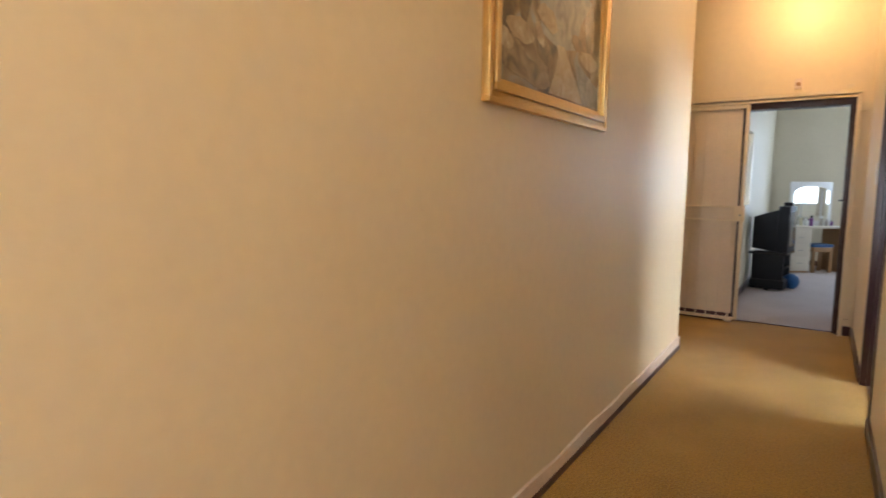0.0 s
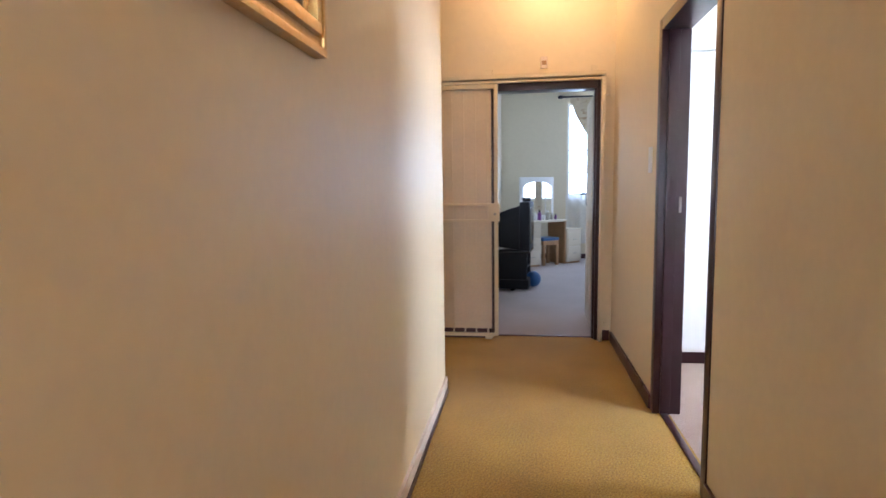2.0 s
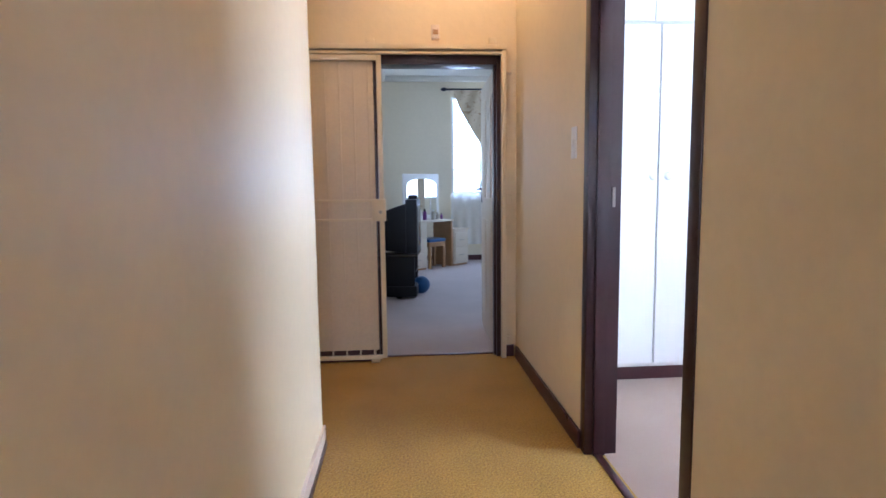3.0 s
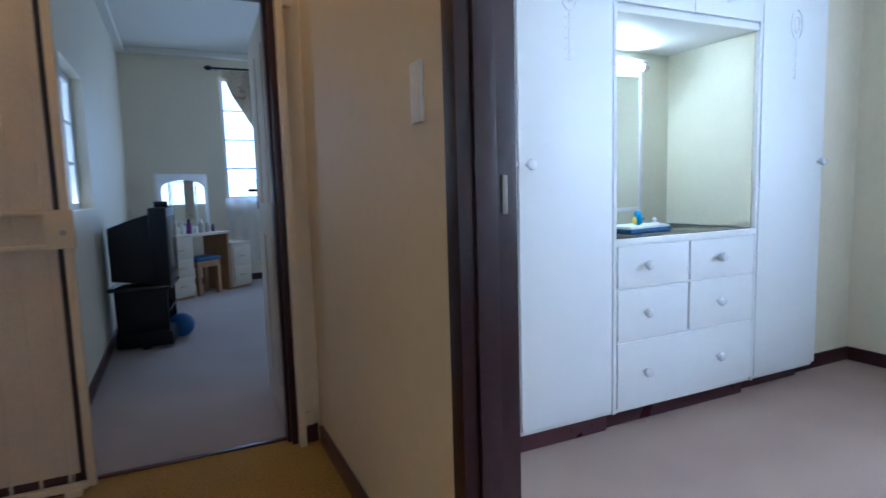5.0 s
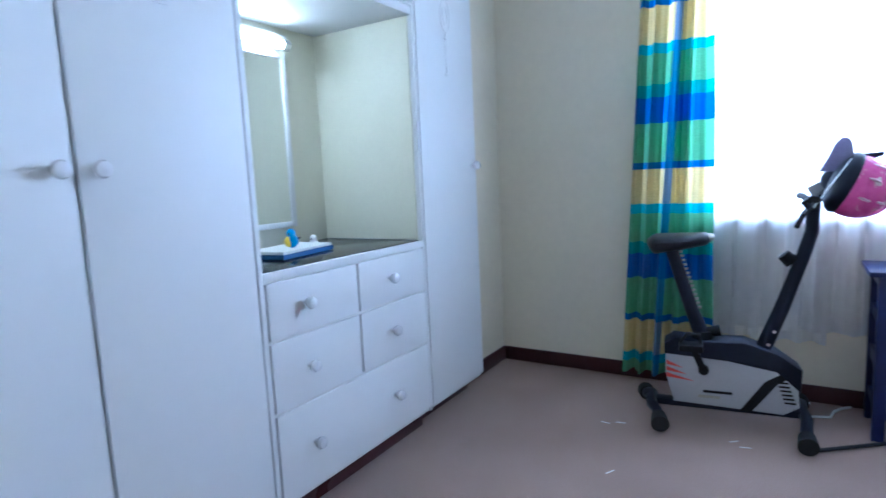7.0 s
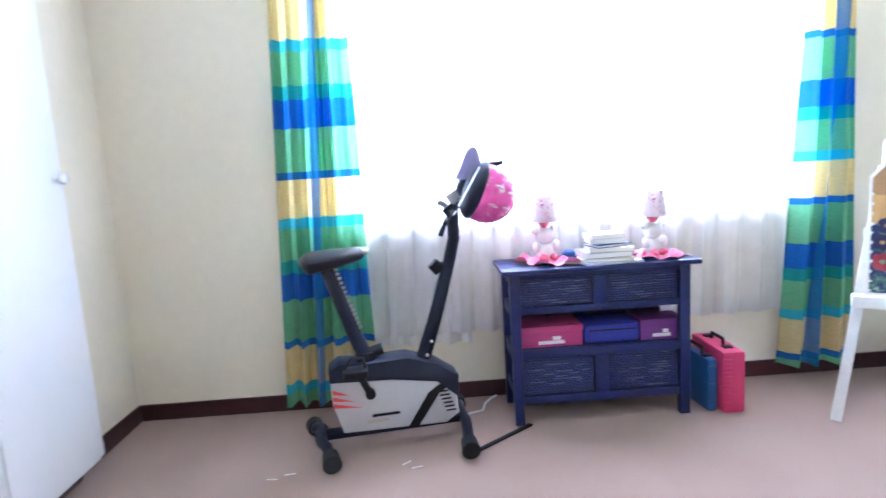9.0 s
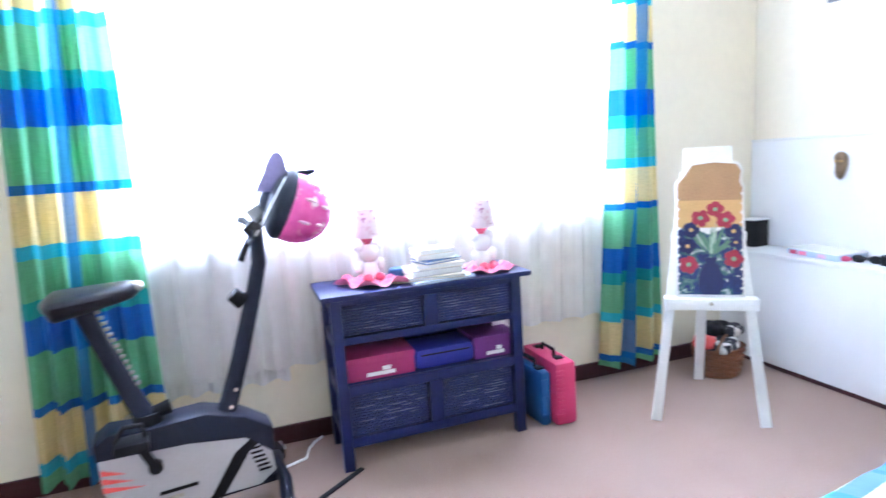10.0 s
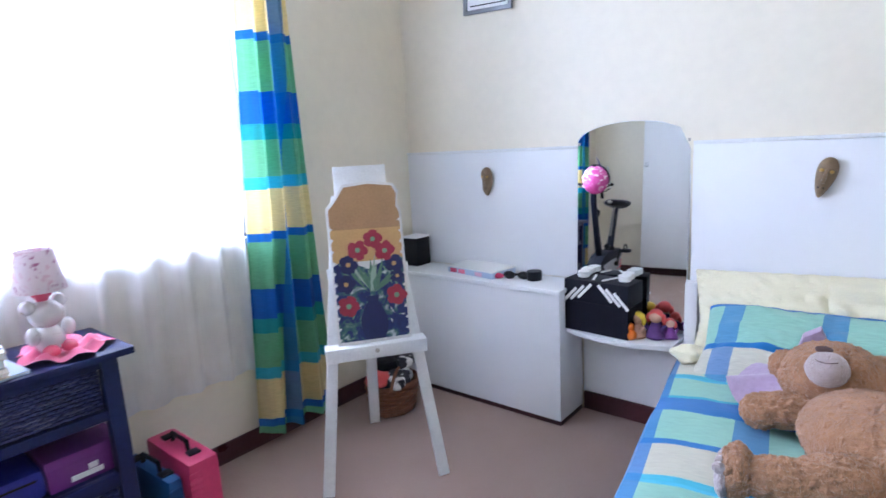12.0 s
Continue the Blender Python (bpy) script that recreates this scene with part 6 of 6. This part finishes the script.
part("bridge", rod(bmesh.new(), (-0.01, 0.012, 0.026), (0.01, 0.012, 0.026), 0.003, seg=8), M_BLACK, glasses)
roll = thing("tape_roll", (3.02, 1.45, 0.628), "small dark roll on the shelf", "roll")
part("ring", turned(bmesh.new(), [(0.016, 0.0), (0.034, 0.0), (0.036, 0.02), (0.034, 0.042), (0.016, 0.042)], seg=20), M_BLACK, roll)
speaker = thing("dark_box", (3.765, 1.43, 0.628), "black box standing in the corner of the shelf", "box")
part("case", boxed(-0.05, 0.05, -0.06, 0.05, 0.0, 0.15, 0.006), M_BLACK, speaker)
part("lid", boxed(-0.055, 0.055, -0.065, 0.055, 0.1505, 0.157, 0.002), M_WHITE, speaker)

M_SEWING = material("black_sewing_box_board", (0.006, 0.006, 0.014), 0.6, var=0.1, spec=0.2)
sew = thing("sewing_box", (2.685, 1.450, 0.446, 0, 0, -4), "black cantilever sewing box with white hinge bars, full of reels", "sewing box")
part("lower_tray", boxed(-0.145, 0.145, -0.060, 0.075, 0.0, 0.132, 0.004), M_SEWING, sew)
part("upper_tray", boxed(-0.145, 0.145, -0.060, 0.075, 0.1325, 0.225, 0.004), M_SEWING, sew)
for sx in (-1, 1):
    part("top_bar", bar(bmesh.new(), (sx * 0.02, 0.05, 0.2285), (sx * 0.05, -0.03, 0.2285), 0.010, 0.005, (0, 0, 1), 0.001), M_PAPER, sew)
for sx in (-1, 1):
    for k in range(3):
        x0 = sx * (0.015 + 0.035 * k)
        part("hinge_bar", bar(bmesh.new(), (x0, 0.0785, 0.215 - 0.012 * k), (x0 + sx * 0.062, 0.0785, 0.150 - 0.012 * k), 0.012, 0.006, (0, 1, 0), 0.002), M_PAPER, sew)
rnd = random.Random(3)
for k, (dx, dy) in enumerate(((-0.095, 0.008), (-0.09, -0.045), (0.085, 0.006), (0.095, -0.045))):
    rl = thing("thread_reel", (2.685 + dx, 1.450 + dy, 0.672, 0, 0, 0), "white reel lying on the open sewing box", "reel", "reels on the sewing box")
    part("core", turned(bmesh.new(), [(0.024, 0.0), (0.027, 0.006), (0.025, 0.018), (0.027, 0.024), (0.022, 0.026)], seg=16), M_PAPER, rl)
    if k < 3:
        part("thread", turned(bmesh.new(), [(0.0245, 0.0065), (0.0265, 0.012), (0.0245, 0.0175)], seg=16), M_PAPER, rl)


def small_doll(at, rz, coat, hair, skin, s, label, tip=0):
    bm = bmesh.new()
    turned(bm, [(0.55 * s, 0.0), (0.62 * s, 0.15 * s), (0.35 * s, 0.75 * s), (0.22 * s, 0.95 * s)], seg=16)
    for sx in (-1, 1):
        ball(bm, (sx * 0.42 * s, 0.15 * s, 0.6 * s), (0.14 * s, 0.14 * s, 0.32 * s), Matrix.Rotation(sx * 0.6, 4, "Y"), 12)
    n = len(bm.faces)
    ball(bm, (0, 0.05 * s, 1.25 * s), 0.36 * s, seg=16)
    paint(bm, n, 1)
    n = len(bm.faces)
    ball(bm, (0, -0.06 * s, 1.36 * s), (0.42 * s, 0.38 * s, 0.36 * s), seg=16)
    for sx in (-1, 1):
        ball(bm, (sx * 0.42 * s, -0.05 * s, 1.15 * s), (0.15 * s, 0.15 * s, 0.3 * s), seg=10)
    paint(bm, n, 2)
    return solid("rag_doll", bm, [coat, skin, hair], label, "doll", pose(*at, tip, 0, rz), group="dolls on the shelf")


M_SKIN = material("doll_cloth", (0.62, 0.36, 0.25), 0.8, var=0.08)
M_ORANGE = material("orange_felt", (0.85, 0.22, 0.02), 0.8, var=0.1)
M_PURPLEFELT = material("purple_felt", (0.10, 0.04, 0.17), 0.8, var=0.4, scale=40)
small_doll((2.468, 1.440, 0.446), 6, M_PURPLEFELT, M_RED, M_SKIN, 0.070, "rag doll in a purple dress with red hair")
small_doll((2.532, 1.462, 0.446), -20, M_SKIN, M_TOYYELLOW, M_SKIN, 0.062, "small rag doll with yellow hair")
small_doll((2.412, 1.43, 0.446), 30, M_PURPLE, M_RED, M_SKIN, 0.050, "small rag doll in a red hat", 14)
orange = thing("orange_toy", (2.54, 1.515, 0.446), "small orange plush toy on the shelf", "toy")
part("body", ball(ball(bmesh.new(), (0, 0, 0.022), 0.022, seg=14), (0.004, 0, 0.055), 0.017, seg=14), M_ORANGE, orange)

# ---- bed ----
BED = pose(2.335, 1.40, 0.0, 0, 0, 8.5)
BW, BL, BT = 0.96, 1.88, 0.50
bed = thing("bed", BED, "single bed with white wooden headboard and checked blue duvet", "bed")
part("headboard", boxed(-BW, 0.02, 0.0, 0.03, 0.30, 0.66, 0.006), M_WHITE, bed)
for sx in (-BW - 0.005, -0.02):
    part("bed_post", boxed(sx, sx + 0.045, 0.031, 0.075, 0.0, 0.70, 0.006), M_WHITE, bed)
part("base", boxed(-BW + 0.02, -0.03, 0.08, BL, 0.10, 0.29, 0.01), M_DARKMETAL, bed)
part("mattress", boxed(-BW + 0.01, -0.02, 0.078, BL + 0.01, 0.291, 0.475, 0.03), M_CREAMCLOTH, bed)
for sx in (-BW + 0.05, -0.08):
    for sy in (0.12, BL - 0.06):
        part("leg", turned(bmesh.new(), [(0.02, 0.0), (0.024, 0.10)], (sx, sy, 0.0), 12), M_WOOD, bed)


def duvet(u, v):
    """Across the bed (u) and along it (v), hanging over the open side."""
    s = -1.16 + 1.16 * u + 0.18
    y = 0.30 + (BL - 0.24) * v
    r = noise.noise(Vector((s * 5, y * 5, 1.3))) * 0.012 + noise.noise(Vector((s * 14, y * 11, 4.0))) * 0.005
    edge = 0.015
    if s > edge:
        d = s - edge
        return (edge + 0.03 * math.sin(min(1.5, d * 12)) + 0.018 * math.sin(9 * y) * d * 6, y, BT - 0.02 - d * 1.35 + r)
    if s < -BW - 0.0:
        return (-BW - 0.02, y, BT - 0.02 - (-BW - s) * 1.3 + r)
    return (s, y, BT + 0.012 * math.sin(math.pi * min(1, max(0, (s + BW) / BW))) + r - 0.012 * max(0, (s + 0.06) / 0.075) ** 2)


bm = sheet(bmesh.new(), 60, 80, duvet)
solid("duvet", bm, M_DUVET, "blue, green and cream checked cotton duvet on the bed", "duvet", BED)


def pillow(name, m, w, d, h, mat, label, frill=0.0, crease=0.02):
    def f(u, v):
        a, b = u * 2 - 1, v * 2 - 1
        k = (max(0.0, 1 - abs(a) ** 3.2) ** 0.55) * (max(0.0, 1 - abs(b) ** 3.2) ** 0.55)
        pin = 1 - 0.06 * (abs(a) ** 4) * (1 - abs(b)) - 0.0
        z = h * k * (1 + 0.22 * noise.noise(Vector((a * 3.0, b * 3.0, w * 9))) + 0.10 * noise.noise(Vector((a * 9.0, b * 8.0, w * 5)))) + crease * k * abs(noise.noise(Vector((a * 7.0 + 2 * b, b * 2.5, 2.0))))
        wob = frill * math.sin(40 * (a + b)) * (1 - k)
        return (a * w * pin * (1 - 0.05 * abs(b) ** 3 * 0), b * d, z + wob)
    bm = sheet(bmesh.new(), 70, 40, f)
    g = bmesh.ops.duplicate(bm, geom=bm.faces[:])
    for v in [e for e in g["geom"] if isinstance(e, bmesh.types.BMVert)]:
        v.co.z = -0.55 * v.co.z
    bmesh.ops.remove_doubles(bm, verts=bm.verts, dist=0.0008)
    return solid(name, bm, mat, label, "pillow", BED @ m)


pillow("pillow", pose(-0.475, 0.150, 0.590, -58, 0, 2), 0.46, 0.19, 0.080, M_CREAMCLOTH, "cream cotton pillow with a gathered edge against the headboard", 0.006, 0.05)
pillow("pillow", pose(-0.46, 0.385, 0.550, -33, 0, -8), 0.41, 0.19, 0.080, M_PILLOW, "blue and green checked pillow leaning on a cream one")
rumple = bmesh.new()
ball(rumple, (0, 0, 0), (0.055, 0.05, 0.03), seg=20)
for v in rumple.verts:
    v.co *= 1 + 0.3 * noise.noise(v.co * 40)
solid("crumpled_cloth", rumple, M_CREAMCLOTH, "crumpled cream cloth at the edge of the bed", "cloth", BED @ pose(-0.03, 0.36, 0.525))


def plush(bm, c, r, turn=None, seg=150, amp=0.0052, f=95.0):
    """A furry lump: an ellipsoid with a tufted surface."""
    b = bmesh.new()
    ball(b, c, r, turn, seg)
    c = Vector(c)
    for v in b.verts:
        d = (v.co - c).normalized()
        v.co += d * amp * (noise.noise(v.co * f) + 0.6 * noise.noise(v.co * f * 2.3) + 0.35 * noise.noise(v.co * f * 3.4))
    vm = {}
    for v in b.verts:
        vm[v] = bm.verts.new(v.co)
    for fc in b.faces:
        bm.faces.new([vm[v] for v in fc.verts])
    b.free()


bear = bmesh.new()
RZ = lambda a: Matrix.Rotation(radians(a), 4, "Z")
plush(bear, (1.828, 2.030, 0.632), (0.120, 0.105, 0.098))                        # head
plush(bear, (1.930, 2.015, 0.645), (0.044, 0.030, 0.042))                        # ears
plush(bear, (1.722, 1.968, 0.655), (0.044, 0.030, 0.042))
plush(bear, (1.725, 2.225, 0.590), (0.150, 0.165, 0.095), RZ(25))                # body
plush(bear, (1.625, 2.335, 0.585), (0.130, 0.130, 0.088), RZ(25))                # belly
plush(bear, (1.905, 2.125, 0.570), (0.098, 0.050, 0.046), RZ(14))                # arm
plush(bear, (1.965, 2.145, 0.562), (0.048, 0.046, 0.044))                        # paw
plush(bear, (1.560, 2.17, 0.58), (0.10, 0.05, 0.048), RZ(25))
plush(bear, (1.775, 2.418, 0.580), (0.105, 0.058, 0.054), RZ(26))                # leg
plush(bear, (1.868, 2.458, 0.572), (0.100, 0.048, 0.046), RZ(16))
plush(bear, (1.950, 2.472, 0.572), (0.036, 0.056, 0.058), RZ(6))                 # foot
plush(bear, (1.635, 2.42, 0.575), (0.055, 0.115, 0.052), RZ(-15))
n0 = len(bear.faces)
plush(bear, (1.836, 2.112, 0.690), (0.046, 0.044, 0.043), amp=0.0008, f=150.0)   # muzzle
plush(bear, (1.971, 2.484, 0.560), (0.018, 0.046, 0.044), RZ(6), amp=0.002)      # sole
for k in range(4):
    plush(bear, (1.974, 2.448 + 0.022 * k, 0.598 - 0.004 * abs(k - 1.5)), (0.014, 0.011, 0.013), seg=30, amp=0.0012)
plush(bear, (1.665, 2.525, 0.572), (0.042, 0.018, 0.045), RZ(-15), amp=0.002)
bear.faces.ensure_lookup_table()
paint(bear, n0, 1)
n1 = len(bear.faces)
ball(bear, (1.846, 2.098, 0.733), (0.019, 0.013, 0.009), seg=14)
tube(bear, [(1.858, 2.140, 0.7200), (1.848, 2.146, 0.7185), (1.836, 2.148, 0.7180), (1.824, 2.145, 0.7190), (1.814, 2.139, 0.7205)], 0.0010, 5)
paint(bear, n1, 2)
solid("teddy_bear", bear, [M_FUR, M_FUR_PALE, M_NOSE], "large golden-brown plush teddy bear lying on the bed", "teddy bear")


def kerchief(u, v):
    a = 2 * math.pi * v
    rr = 0.05 + 0.125 * u
    return (1.88 + rr * math.cos(a) * 1.15, 1.985 + rr * math.sin(a) * 0.9, 0.565 + 0.05 * (1 - u) + 0.020 * math.sin(6 * a) * u)


solid("lilac_scarf", sheet(bmesh.new(), 12, 64, kerchief), M_LILAC, "lilac satin scarf spread under the bear's head", "scarf")
bow = bmesh.new()
prism(bow, [(-0.06, -0.015), (0.05, -0.02), (0.03, 0.07), (-0.01, 0.10), (-0.03, 0.05)], 1, -0.012, 0.012, 0.006)
solid("lilac_bow", bow, M_LILAC, "stiff lilac satin bow behind the bear's head", "bow", pose(1.885, 1.88, 0.635, -20, 0, 8))

# ---- loose things on the floor ----
solid("floor_strap", bar(bmesh.new(), (3.24, 4.12, 0.006), (3.475, 3.815, 0.006), 0.022, 0.006, (0, 0, 1), 0.001), M_BLACK, "flat black strap lying on the carpet", "strap")
cable = [(3.84, 4.12, 0.02), (3.80, 4.10, 0.008), (3.72, 4.16, 0.007), (3.62, 4.12, 0.007), (3.66, 4.02, 0.007), (3.74, 4.00, 0.007), (3.79, 3.97, 0.007), (3.83, 3.93, 0.007)]
solid("white_cable", tube(bmesh.new(), cable, 0.006, 6), M_PAPER, "white flex loosely coiled on the carpet", "cable")
for x, y, a in ((3.20, 4.865, 8), (3.17, 4.93, -10), (3.18, 4.34, 12), (3.22, 4.385, 40), (2.73, 4.79, 60)):
    solid("paper_scrap", boxed(-0.022, 0.022, -0.0022, 0.0022, 0.0, 0.0015), M_PAPER, "tiny white paper scrap on the carpet", "scrap", pose(x, y, 0.0005, 0, 0, a + 90), group="scraps on the carpet")
